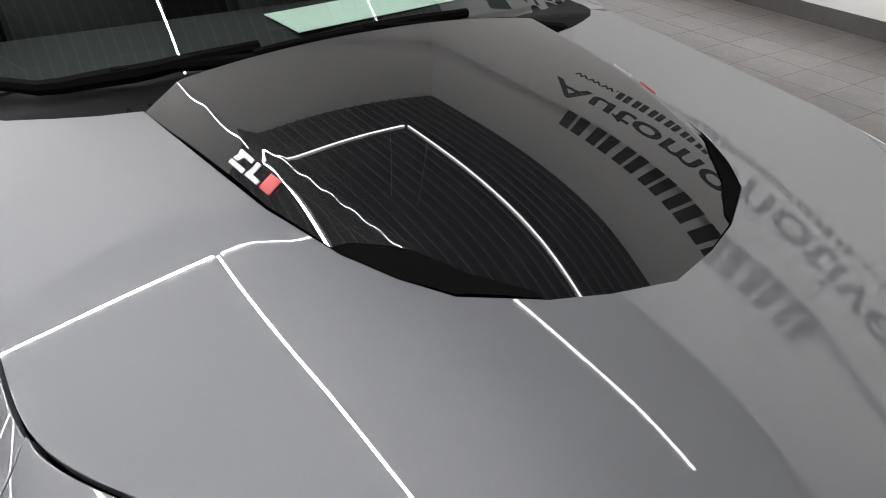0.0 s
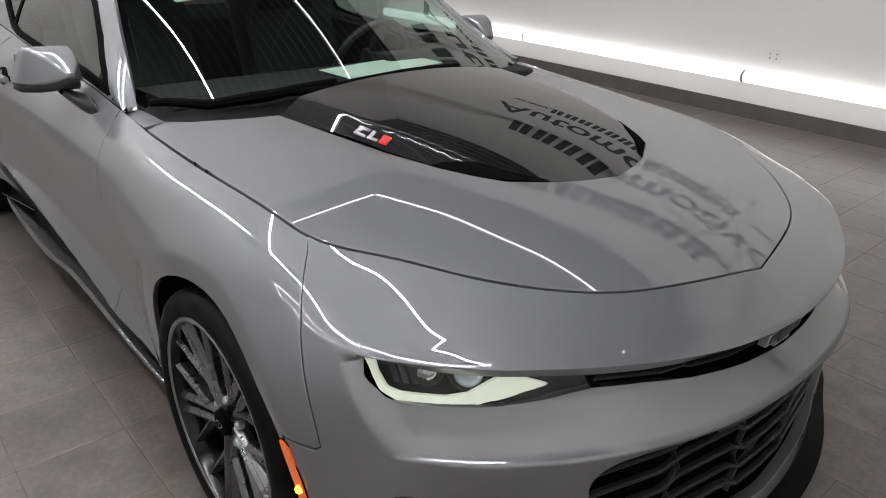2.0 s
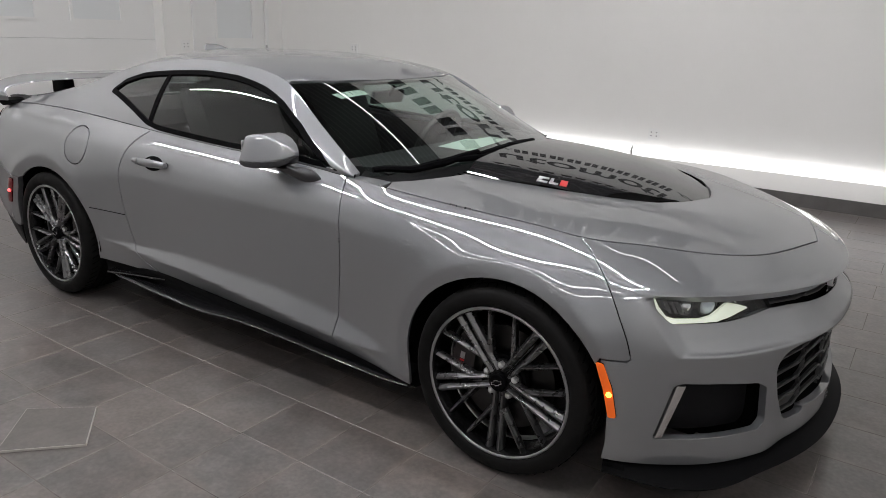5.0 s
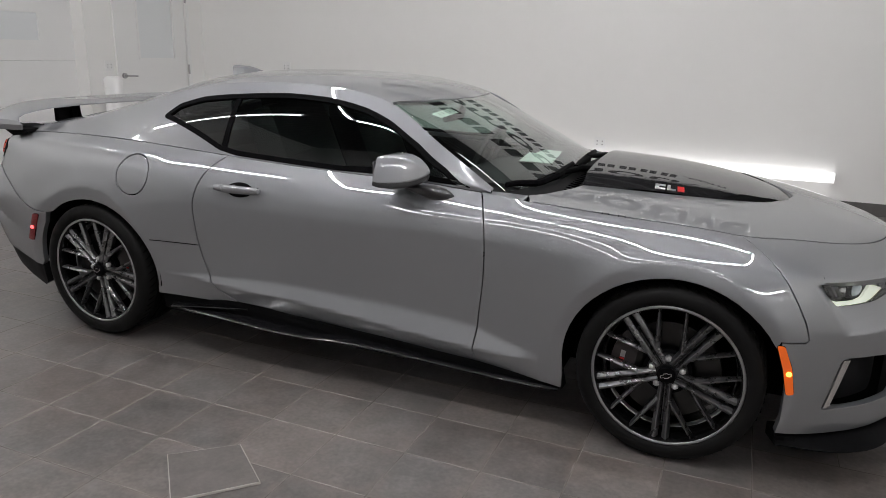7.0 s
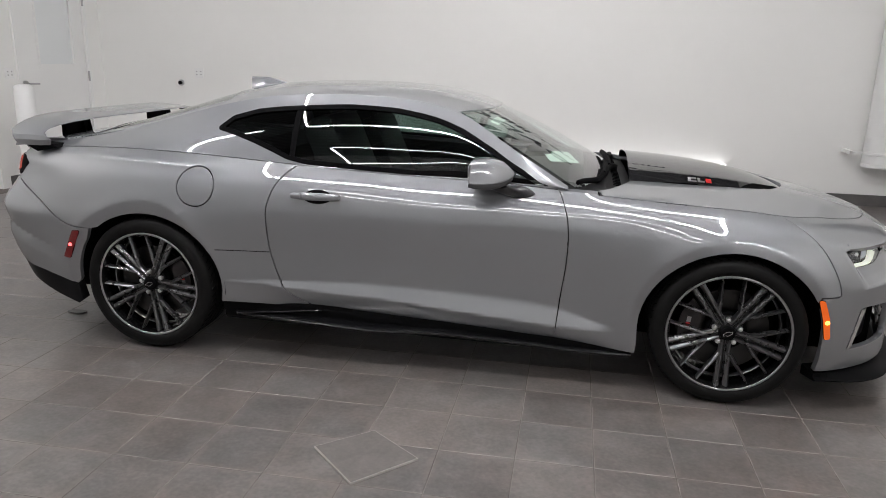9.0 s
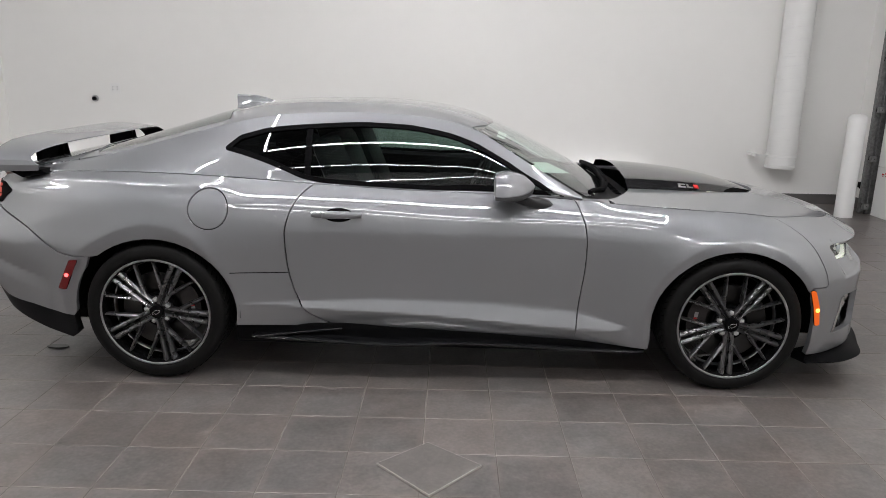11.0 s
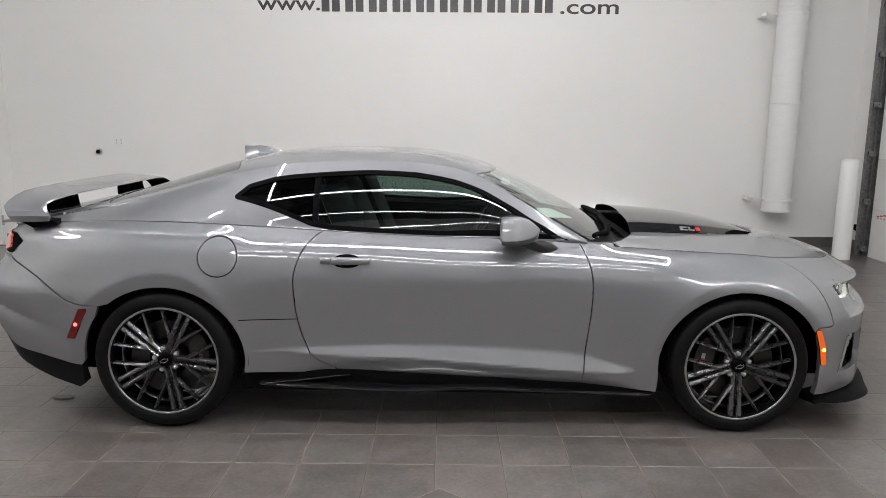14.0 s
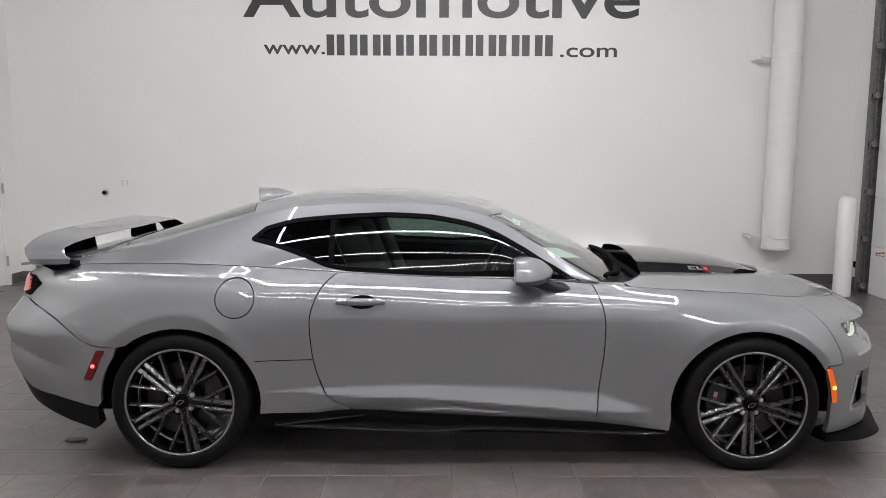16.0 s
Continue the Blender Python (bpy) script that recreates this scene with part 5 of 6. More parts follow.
        panel("bezel", skin, mirror_u(o, side), SATIN, mk, lift=.002, out=out, gap=-.001, lip=.004)
        panel("lens", skin, mirror_u(o, side), lens, mk, lift=.006, out=out, gap=.001, lip=.006, grid=.02)
        q, nn = on_skin(bx, bz, side, .006)
        b = bmesh.new()
        bmesh.ops.create_uvsphere(b, u_segments=12, v_segments=8, radius=.0095)
        bmesh.ops.transform(b, matrix=Matrix.Translation(q), verts=b.verts)
        part("bulb", b, bulb, mk, smooth=True)
    # black side skirt: upper face, then a wing-like blade that widens to the rear
    skirt = new("side_skirt")
    skirt.parent = car
    low = curve([-1.02, -.56, -.29, .64, 1.02], [.272, .271, .238, .206, .186])
    bm = bmesh.new()
    rows = []
    for x in np.linspace(1.005, -1.03, 40):
        zt = float(low(x)) + .02
        yt = .882
        zl = min(.165 - .008 * x, zt - .035)
        prof = ((yt - .06, zt + .03), (yt - .006, zt + .012), (yt, zt - .004), (yt + .002, zt - .028), (yt - .012, zl + .016), (yt - .03, zl - .004), (yt - .12, zl - .012))
        rows.append([bm.verts.new((x, -side * y, z)) for y, z in prof])
    for a, b in zip(rows, rows[1:]):
        for j in range(6):
            bm.faces.new((a[j], a[j + 1], b[j + 1], b[j]))
    bm.faces.new(rows[0])
    bm.faces.new(rows[-1][::-1])
    part("skirt_panel", bm, SKIRT, skirt, angle=25)
    edge_z = curve([-.95, -.6, -.2, 0, .9, 1.0], [.222, .214, .202, .208, .180, .178])
    edge_y = curve([-.95, -.8, -.4, -.15, .1, .9, 1.0], [.912, .935, .948, .946, .925, .915, .90])
    bm = bmesh.new()
    rows = []
    for x in np.linspace(1.0, -.95, 48):
        y, z = float(edge_y(x)), float(edge_z(x))
        prof = ((.86, z + .012), (y - .02, z + .007), (y - .004, z + .0045), (y, z + .001), (y - .001, z - .005), (y - .006, z - .009), (.86, z - .012))
        rows.append([bm.verts.new((x, -side * a, b)) for a, b in prof])
    for a, b in zip(rows, rows[1:]):
        for j in range(7):
            bm.faces.new((a[j], a[(j + 1) % 7], b[(j + 1) % 7], b[j]))
    bm.faces.new(rows[0])
    bm.faces.new(rows[-1][::-1])
    part("skirt_blade", bm, BLACK_GLOSS, skirt, "gloss black blade along the sill", angle=40)
    # winglet that climbs from the blade to the sill at the rear
    bm = bmesh.new()
    rows = []
    for t in np.linspace(0, 1, 14):
        x = -.935 + .43 * t
        y, z = .935 - .045 * t, .226 + .036 * t
        prof = ((.87, z + .002), (y - .002, z + .003), (y, z), (y - .003, z - .006), (.87, z - .006))
        rows.append([bm.verts.new((x, -side * a, b)) for a, b in prof])
    for a, b in zip(rows, rows[1:]):
        for j in range(5):
            bm.faces.new((a[j], a[(j + 1) % 5], b[(j + 1) % 5], b[j]))
    bm.faces.new(rows[0])
    bm.faces.new(rows[-1][::-1])
    part("skirt_winglet", bm, BLACK_GLOSS, skirt, angle=30)
    # seam on the rear quarter
    bm = bmesh.new()
    pipe(bm, [on_skin(x, .552 + .01 * (x + .75), side, -.0012)[0] for x in np.linspace(-.757, -1.035, 10)], .0026, 6)
    part("quarter_seam", bm, DARK, body)

# ---- front lamps, grilles, splitter ----
for side in (1, -1):
    out = (1, -.6 * side, 0)
    lamp = new("head_lamp")
    lamp.parent = car
    panel("lamp_housing", recess, mirror_u(HEAD, side), SATIN, lamp, lift=-.06, out=out, gap=-.01, lip=.0, grid=.02)
    lens = panel("lamp_lens", recess, mirror_u(HEAD, side), LENS, lamp, lift=-.003, out=out, gap=.0015, lip=.004, grid=.02)
    lens.visible_shadow = False
    bar = front([(.899, .723), (.889, .725), (.881, .698), (.866, .670), (.85, .6635), (.79, .661), (.757, .667), (.704, .697), (.664, .687), (.624, .673), (.700, .656), (.743, .648), (.852, .651), (.874, .665)])
    panel("running_light", recess, mirror_u(bar, side), LIGHT_BAR, lamp, lift=-.008, out=out, gap=0, lip=.012, grid=.012)
    for y, z, r, nm, mt in ((.812, .689, .029, "projector", CHROME), (.752, .686, .034, "projector", PROJECTOR)):
        u = np.array([side * float(s_y(y))])
        q = Vector(recess(u, [z])[0]) + Vector((-.030, .018 * side, 0))
        aim = Vector((.86, -.5 * side, 0))
        turn = Matrix.Translation(q) @ aim.to_track_quat("Y", "Z").to_matrix().to_4x4()
        b = lathe(bmesh.new(), [(.0005, r * .62), (r * .35, r * .57), (r * .66, r * .38), (r * .84, r * .1), (r * .86, -.02)], 28)
        bmesh.ops.transform(b, matrix=turn, verts=b.verts)
        part(nm, b, mt, lamp, smooth=True)
        b = lathe(bmesh.new(), [(r * .88, -.02), (r * .9, r * .12), (r, r * .16), (r * 1.12, r * .1), (r * 1.16, -.02)], 28)
        bmesh.ops.transform(b, matrix=turn, verts=b.verts)
        part("projector_ring", b, HUB, lamp, smooth=True)
    # dark reflector fins round the projectors, and the clear inner cell
    for k in range(4):
        fin = front([(.868 - .012 * k, .712), (.862 - .012 * k, .712), (.852 - .012 * k, .680), (.858 - .012 * k, .680)])
        panel("lamp_fin", recess, mirror_u(np.array(fin), side), BLACK_GLOSS, lamp, lift=-.016, out=out, gap=0, lip=.02, grid=.02)
    refl = front([(.716, .712), (.60, .715), (.565, .694), (.64, .684)])
    panel("side_reflector", recess, mirror_u(refl, side), HUB, lamp, lift=-.022, out=out, gap=0, lip=.01, grid=.02)
    for k in range(5):
        a = .60 + .024 * k
        fin = front([(a, .712), (a + .003, .712), (a - .012, .692), (a - .015, .692)])
        panel("reflector_rib", recess, mirror_u(np.array(fin), side), CHROME, lamp, lift=-.018, out=out, gap=0, lip=.004, grid=.02)
    panel("lamp_divider", recess, mirror_u(np.array(front([(.560, .716), (.577, .717), (.543, .661), (.527, .660)])), side), SATIN, lamp, lift=.0, out=out, gap=0, lip=.02, grid=.01)
    # intake at the corner with its lit strip
    intake = new("air_intake")
    intake.parent = car
    panel("intake_back", skin, mirror_u(INTAKE, side), PLASTIC, intake, lift=-.09, out=out, gap=-.02, lip=0)
    bm = bmesh.new()
    rows = []
    for t in np.linspace(0, 1, 15):
        y, z = .842 + .027 * t, .468 - .180 * t
        row = []
        for dy, lift in ((0, -.03), (0, -.001), (.005, .002), (.017 - .006 * t, .001), (.019 - .006 * t, -.03)):
            u = np.array([side * float(s_y(y - dy))])
            q = Vector(skin(u, [z])[0])
            row.append(bm.verts.new(q + Vector((.7, -.7 * side, 0)) * lift))
        rows.append(row)
    for p, q in zip(rows, rows[1:]):
        for k in range(4):
            bm.faces.new((p[k], p[k + 1], q[k + 1], q[k]))
    bm.faces.new(rows[0])
    bm.faces.new(rows[-1][::-1])
    part("intake_strip", bm, LIGHT_STRIP, intake, angle=40)

grille = new("upper_grille")
grille.parent = car
panel("grille_back", recess, np.array(sym(SLOT)), DARK, grille, lift=-.05, out=(1, 0, 0), gap=-.01, lip=0)


def ribbon(name, pts, half, lift, deep, mat, parent, S=skin):
    """A bar that follows the front skin along (y, z) points."""
    bm = bmesh.new()
    rows = []
    for i, (y, z) in enumerate(pts):
        u = np.array([math.copysign(float(s_y(abs(y))), y) if y else 0.0])
        p = S(u, [z])[0]
        a, b = pts[max(i - 1, 0)], pts[min(i + 1, len(pts) - 1)]
        t = Vector((b[0] - a[0], b[1] - a[1])).normalized()
        ny, nz = -t.y * half, t.x * half
        # y on the page runs to the car's right
        rows.append([bm.verts.new((p[0] + lift + dx, p[1] - ny * k, p[2] + nz * k)) for k, dx in ((-1, -deep), (-1, -.004), (-.5, 0), (.5, 0), (1, -.004), (1, -deep))])
    for a, b in zip(rows, rows[1:]):
        for j in range(6):
            bm.faces.new((a[j], a[(j + 1) % 6], b[(j + 1) % 6], b[j]))
    bm.faces.new(rows[0])
    bm.faces.new(rows[-1][::-1])
    part(name, bm, mat, parent)


for y0, y1 in ((-.47, -.06), (.06, .47)):
    s = 1 if y0 > 0 else -1
    ribbon("grille_bar", [(s * .54, .674), (s * .40, .668), (s * .35, .669), (s * .30, .680), (s * .20, .680), (s * .09, .676)], .0045, .002, .02, BARS, grille, recess)
    ribbon("grille_bar", [(s * .35, .669), (s * .31, .660), (s * .2, .653), (s * .09, .650)], .0035, -.004, .016, BARS, grille, recess)
bm = bmesh.new()
q = recess(np.array([0.0]), [.66])[0] + np.array([-.004, 0, 0])
outl = [(.98 * a, .98 * b) for a, b in [(-.085, -.013), (-.034, -.013), (-.040, -.027), (.030, -.027), (.036, -.013), (.078, -.013), (.085, .013), (.034, .013), (.040, .027), (-.030, .027), (-.036, .013), (-.078, .013)]]
prism(bm, outl, 0, q[0] + .004, q[0] + .022, Matrix.Translation((0, 0, .660)))
part("front_emblem", bm, NUT, grille)
bm = bmesh.new()
prism(bm, [(a * .84, b * .6) for a, b in outl], 0, q[0] + .018, q[0] + .0245, Matrix.Translation((0, 0, .660)))
part("emblem_field", bm, BLACK_GLOSS, grille)

mouth = new("lower_grille")
mouth.parent = car
MO = np.array(sym([tuple(p) for p in MOUTH]))
panel("grille_back", skin, MO, DARK, mouth, lift=-.10, out=(1, 0, 0), gap=-.02, lip=0)
for s in (1, -1):
    for k, zb in enumerate((.508, .455, .402, .350, .300)):
        wdt = (.54, .55, .532, .505, .475)[k]
        ribbon("grille_bar", [(s * wdt, zb - .012), (s * .37, zb - .010), (s * .32, zb + .014), (s * .15, zb + .02), (s * .10, zb - .004), (0.0, zb - .004)], .0052, -.02, .014, BARS, mouth)
    for y, zs in ((.335, (.54, .495, .44, .388, .336, .285)), (.12, (.55, .50, .446, .394, .342, .29))):
        ribbon("grille_post", [(s * (y + (.012 if k % 2 else -.012)), z) for k, z in enumerate(zs)], .0034, -.022, .012, BARS, mouth)

# splitter: a thin blade round the nose with upturned ends
bm = bmesh.new()
rows = []
smax = float(s_x(1.80))
for u in np.linspace(-smax, smax, 64):
    s = abs(u)
    x, y, nx, ny = (np.interp(s, _s, a) for a in (_cx, _cy, _nx, _ny))
    g = -1 if u > 0 else 1
    e = .03 + .045 * float(bell(s - .84, .15)) - .045 * float(step(.95, smax, s))
    up = .006 * float(bell(s - .84, .12))
    prof = ((-.12, .186), (-.03, .176), (e - .02, .158 + up), (e, .150 + up), (e - .006, .143 + up), (-.12, .138))
    rows.append([bm.verts.new((x + nx * d, g * (y + ny * d), z)) for d, z in prof])
for a, b in zip(rows, rows[1:]):
    for j in range(6):
        bm.faces.new((a[j], a[(j + 1) % 6], b[(j + 1) % 6], b[j]))
bm.faces.new(rows[0])
bm.faces.new(rows[-1][::-1])
part("splitter", bm, SKIRT, body, angle=22)

# ---- cowl and wipers ----
def cowl_s(x, y):
    x, y = np.atleast_1d(np.asarray(x, float)), np.atleast_1d(np.asarray(y, float))
    z = bonnet_z(np.minimum(x, .9), np.minimum(np.abs(y), .8)) - .032 + .03 * step(.90, .82, x)
    return np.stack([x, y, z], 1)


cw = [(.97, -.3), (.97, -.49), (.94, -.57), (.90, -.645), (.86, -.71), (.80, -.765), (.66, -.775), (.62, -.70), (.76, -.6), (.81, -.45), (.83, -.2), (.835, 0)]
cw = cw + [(x, -y) for x, y in cw[-2::-1]] + [(.97, 0)]
panel("cowl", cowl_s, np.array(cw), PLASTIC, body, out=(0, 0, 1), gap=0, lip=.01)
bm = bmesh.new()
for i in range(26):
    y = -.5 + .04 * i
    p = cowl_s(.90, y)[0]
    box(bm, -.02, .02, -.004, .004, 0, .008, pose(p[0], p[1], p[2], 0, 4, 0))
tagged(part("cowl_slats", bm, SATIN, body), kind="stuff")
for y0, y1, py in ((-.755, -.22, .0), (-.24, .30, .56)):
    wp = new("wiper")
    wp.parent = car
    blade = []
    for t in np.linspace(0, 1, 14):
        y = y0 + (y1 - y0) * t
        x = float(np.interp(abs(y), [0, .25, .45, .62, .745], [.865, .86, .845, .80, .70])) - .004 - .02 * t
        blade.append(Vector(upper(x, y)[0]) + Vector((.010, 0, .022)))
    bm = bmesh.new()
    pipe(bm, blade, [.009 + .010 * (1 - abs(i - 6.5) / 9) for i in range(14)])
    part("wiper_blade", bm, SATIN, wp)
    bm = bmesh.new()
    piv = Vector((.905, py, float(cowl_s(.905, py)[0][2]) + .012))
    midp = blade[6] + Vector((.004, 0, .012))
    rod(bm, piv, piv.lerp(midp, .35) + Vector((0, 0, .014)), .02, 8, .017)
    rod(bm, piv.lerp(midp, .35) + Vector((0, 0, .014)), midp, .017, 8, .009)
    part("wiper_arm", bm, SATIN, wp)
    bm = bmesh.new()
    rod(bm, piv - Vector((0, 0, .03)), piv + Vector((0, 0, .012)), .02, 12)
    part("wiper_pivot", bm, SATIN, wp)

# ---- rear wing, fin aerial, badges ----
wing_ob = new("rear_wing")
wing_ob.parent = car
bm = bmesh.new()
# stations from the middle to the lower end: y, z, leading edge, trailing edge
WING = [(0, 1.122, -1.952, -2.212), (.25, 1.122, -1.957, -2.212), (.48, 1.119, -1.970, -2.208), (.62, 1.112, -1.985, -2.202), (.71, 1.102, -1.998, -2.198), (.775, 1.088, -2.010, -2.194),
        (.812, 1.074, -2.006, -2.188), (.830, 1.056, -1.985, -2.174), (.834, 1.040, -1.956, -2.158), (.828, 1.014, -1.966, -2.140)]
stations = [(-y, z, le, te) for y, z, le, te in WING[:0:-1]] + WING
rows = []
for i, (y, z, le, te) in enumerate(stations):
    a, b = stations[max(i - 1, 0)], stations[min(i + 1, len(stations) - 1)]
    t = Vector((0, b[0] - a[0], b[1] - a[1])).normalized()
    nrm = Vector((1, 0, 0)).cross(t)
    c = le - te
    f = float(step(.6, .8, abs(y)))
    prof = ((0, 0), (.03, .006), (.3, .014), (.72, .015), (1.0, .017), (.996, .010), (.7, -.004), (.3, -.008))
    rows.append([Vector((le - k * c, y, z)) + nrm * h + Vector((0, 0, .012 * k * (1 - f))) for k, h in prof])
for name, strips, mat in (("wing_blade", (0, 1, 2, 3, 4), PAINT), ("wing_underside", (5, 6, 7), SATIN)):
    bm = bmesh.new()
    vs = [[bm.verts.new(p) for p in r] for r in rows]
    for a, b in zip(vs, vs[1:]):
        for j in strips:
            bm.faces.new((a[j], a[(j + 1) % 8], b[(j + 1) % 8], b[j]))
    if mat is PAINT:
        bm.faces.new(vs[0])
        bm.faces.new(vs[-1][::-1])
    bmesh.ops.delete(bm, geom=[v for v in bm.verts if not v.link_faces], context="VERTS")
    part(name, bm, mat, wing_ob, angle=26)
for y in (-.42, .42):
    bm = bmesh.new()
    prism(bm, [(-2.03, 1.0), (-2.19, 1.0), (-2.16, 1.04), (-2.19, 1.118), (-2.05, 1.118), (-2.075, 1.05)], 1, y - .03, y + .03)
    part("wing_post", bm, SATIN, wing_ob)
    # The shadow gap under the end plate, modelled as a black wedge.
    bm = bmesh.new()
    g = y / abs(y)
    prism(bm, [(-2.125, 1.016), (-1.96, 1.016), (-1.93, 1.0), (-2.05, .978)], 1, *sorted((g * .70, g * .826)))
    part("wing_end_shadow", bm, SATIN, wing_ob)
bm = bmesh.new()
rows = []
for t in np.linspace(0, 1, 13):
    x = -1.008 - .217 * t
    top = float(np.interp(t, [0, .08, .40, .55, 1], [.004, .014, .044, .056, .082]))
    w = .030 * math.sin(math.pi * min(t * .62 + .06, 1)) ** .6
    zb = float(upper(x, 0)[0][2]) - .006
    rows.append([bm.verts.new((x - (.004 * k if t > .95 else 0), y * w, zb + top * k)) for y, k in ((-1.25, 0), (-1.0, .12), (-.55, .3), (-.32, .9), (0, 1), (.32, .9), (.55, .3), (1.0, .12), (1.25, 0))])
for a, b in zip(rows, rows[1:]):
    for j in range(8):
        bm.faces.new((a[j], a[j + 1], b[j + 1], b[j]))
bm.faces.new(rows[-1])
part("aerial_fin", bm, PAINT, body, angle=40)
# side badge of the bonnet insert: slanted silver bars and a red block
for side in (1, -1):
    badge = new("bonnet_badge")
    badge.parent = hood
    def slant(x, k):
        """A point of the folded side, k from the fold (0) to the bonnet (1)."""
        return float(ins_edge(x)) + .006 + k * (float(cut_y(x)) - float(ins_edge(x)) - .012)
    def stroke(x0, x1, k0, k1, lean, mat, nm):
        o = [(x0 + lean * k0, slant(x0, k0)), (x1 + lean * k0, slant(x1, k0)), (x1 + lean * k1, slant(x1, k1)), (x0 + lean * k1, slant(x0, k1))]
        panel(nm, insert, np.array([(x, -side * y) for x, y in o]), mat, badge, lift=.004, out=(0, -side * .5, 1), gap=0, lip=.003, grid=.02)
    for x0, x1, k0, k1, lean in ((1.240, 1.280, .26, .38, .01), (1.258, 1.271, .38, .64, -.024), (1.236, 1.277, .64, .76, .01), (1.290, 1.300, .26, .64, .005), (1.288, 1.322, .64, .76, .005)):
        stroke(x0, x1, k0, k1, lean, SILVER, "badge_bar")
    stroke(1.328, 1.353, .26, .76, .008, RED, "badge_block")

# ---- doors, duct, posts and fittings of the room ----
bm = bmesh.new()
y0, y1 = DOOR_Y
fr = tagged(new("door_1"), "white hinged door with a frosted glass pane, closed", "door", kind="structure")
box(bm, WX0 - .1, WX0 + .02, y0 - .05, y0 + .005, 0, 2.3)
box(bm, WX0 - .1, WX0 + .02, y1 - .005, y1 + .05, 0, 2.3)
box(bm, WX0 - .1, WX0 + .02, y0 + .005, y1 - .005, 2.235, 2.3)
part("door_frame", bm, WHITE, fr)
bm = bmesh.new()
la, lb, lz0, lz1 = 3.39, 3.97, 1.31, 2.06
for a, b, c, d in ((y0 + .01, la, .01, 2.23), (lb, y1 - .01, .01, 2.23), (la, lb, .01, lz0), (la, lb, lz1, 2.23)):
    box(bm, WX0 - .06, WX0 - .01, a, b, c, d)
part("door_leaf", bm, WHITE, fr)
part("door_pane", box(bmesh.new(), WX0 - .045, WX0 - .03, la, lb, lz0, lz1), FROST, fr)
bm = bmesh.new()
for a, b, c, d in ((la - .02, la + .004, lz0 - .02, lz1 + .02), (lb - .004, lb + .02, lz0 - .02, lz1 + .02), (la + .004, lb - .004, lz0 - .02, lz0 + .004), (la + .004, lb - .004, lz1 - .004, lz1 + .02)):
    box(bm, WX0 - .012, WX0 - .004, a, b, c, d)
part("pane_frame", bm, WHITE, fr)
bm = bmesh.new()
rod(bm, (WX0 - .012, 3.115, 1.105), (WX0 + .012, 3.115, 1.105), .032, 20)
rod(bm, (WX0 + .012, 3.115, 1.105), (WX0 + .055, 3.115, 1.105), .011, 12)
rod(bm, (WX0 + .052, 3.105, 1.105), (WX0 + .052, 3.265, 1.10), .0105, 12)
part("door_handle", bm, ALU, fr, smooth=False)
for z in (.3, 1.17, 2.06):
    part("hinge", rod(bmesh.new(), (WX0 + .024, y1 - .01, z - .06), (WX0 + .024, y1 - .01, z + .06), .013, 10), ALU, fr)


def overhead(name, x, face, ya, yb, height, sections, label, windows=()):
    """A sectional overhead door; face: which way it looks along x."""
    ob = tagged(new(name), label, "overhead door", kind="structure")
    h = height / sections
    for i in range(sections):
        part("door_section", box(bmesh.new(), min(x, x - face * .05), max(x, x - face * .05), ya, yb, i * h + .001, (i + 1) * h - .001, bevel=.003), WHITE, ob)
    for a, b, c, d in windows:
        bm = bmesh.new()
        for p, q, r, s in ((a, b, c, c + .03), (a, b, d - .03, d), (a, a + .03, c + .03, d - .03), (b - .03, b, c + .03, d - .03)):
            box(bm, min(x, x + face * .014), max(x, x + face * .014), p, q, r, s)
        part("window_frame", bm, WHITE, ob)
        part("pane", box(bmesh.new(), min(x, x + face * .004), max(x, x + face * .004), a + .03, b - .03, c + .03, d - .03), FROST, ob)
    return ob


overhead("overhead_door_1", WX0 - .18, 1, GATE_Y[0], GATE_Y[1], 3.2, 5, "white sectional overhead door with small windows, closed", [(2.19 - .98 * k - .62, 2.19 - .98 * k, 1.46, 1.80) for k in range(4)])
east = overhead("overhead_door_2", WX1 - .08, -1, EAST_Y[0] - .1, EAST_Y[1] + .04, 3.35, 6, "white sectional overhead door, closed", [])
bm = bmesh.new()
for k in range(3):
    box(bm, WX1 - .0845, WX1 - .081, 3.58 + .06 * k, 3.62 + .06 * k, .50 - .012 * k, .515 - .012 * k)
    box(bm, WX1 - .0845, WX1 - .081, 3.59 + .06 * k, 3.615 + .06 * k, .46, .47)
tagged(part("warning_label", bm, RED, east), kind="stuff")
# track with rollers beside the east door
tr = tagged(new("door_track"), "galvanised vertical track with rollers beside the overhead door", "door track")
bm = bmesh.new()
yt = EAST_Y[1] + .06
box(bm, WX1 - .20, WX1 - .192, yt, yt + .055, .02, 3.6)
box(bm, WX1 - .192, WX1 - .12, yt + .047, yt + .055, .02, 3.6)
box(bm, WX1 - .128, WX1 - .12, yt, yt + .047, .02, 3.6)
part("rail", bm, TRACK, tr)
bm = bmesh.new()
box(bm, WX1 - .12, WX1, yt + .06, yt + .066, 0, 3.6)
box(bm, WX1 - .006, WX1, yt + .066, yt + .09, 0, 3.6)
part("rail_angle", bm, TRACK, tr)
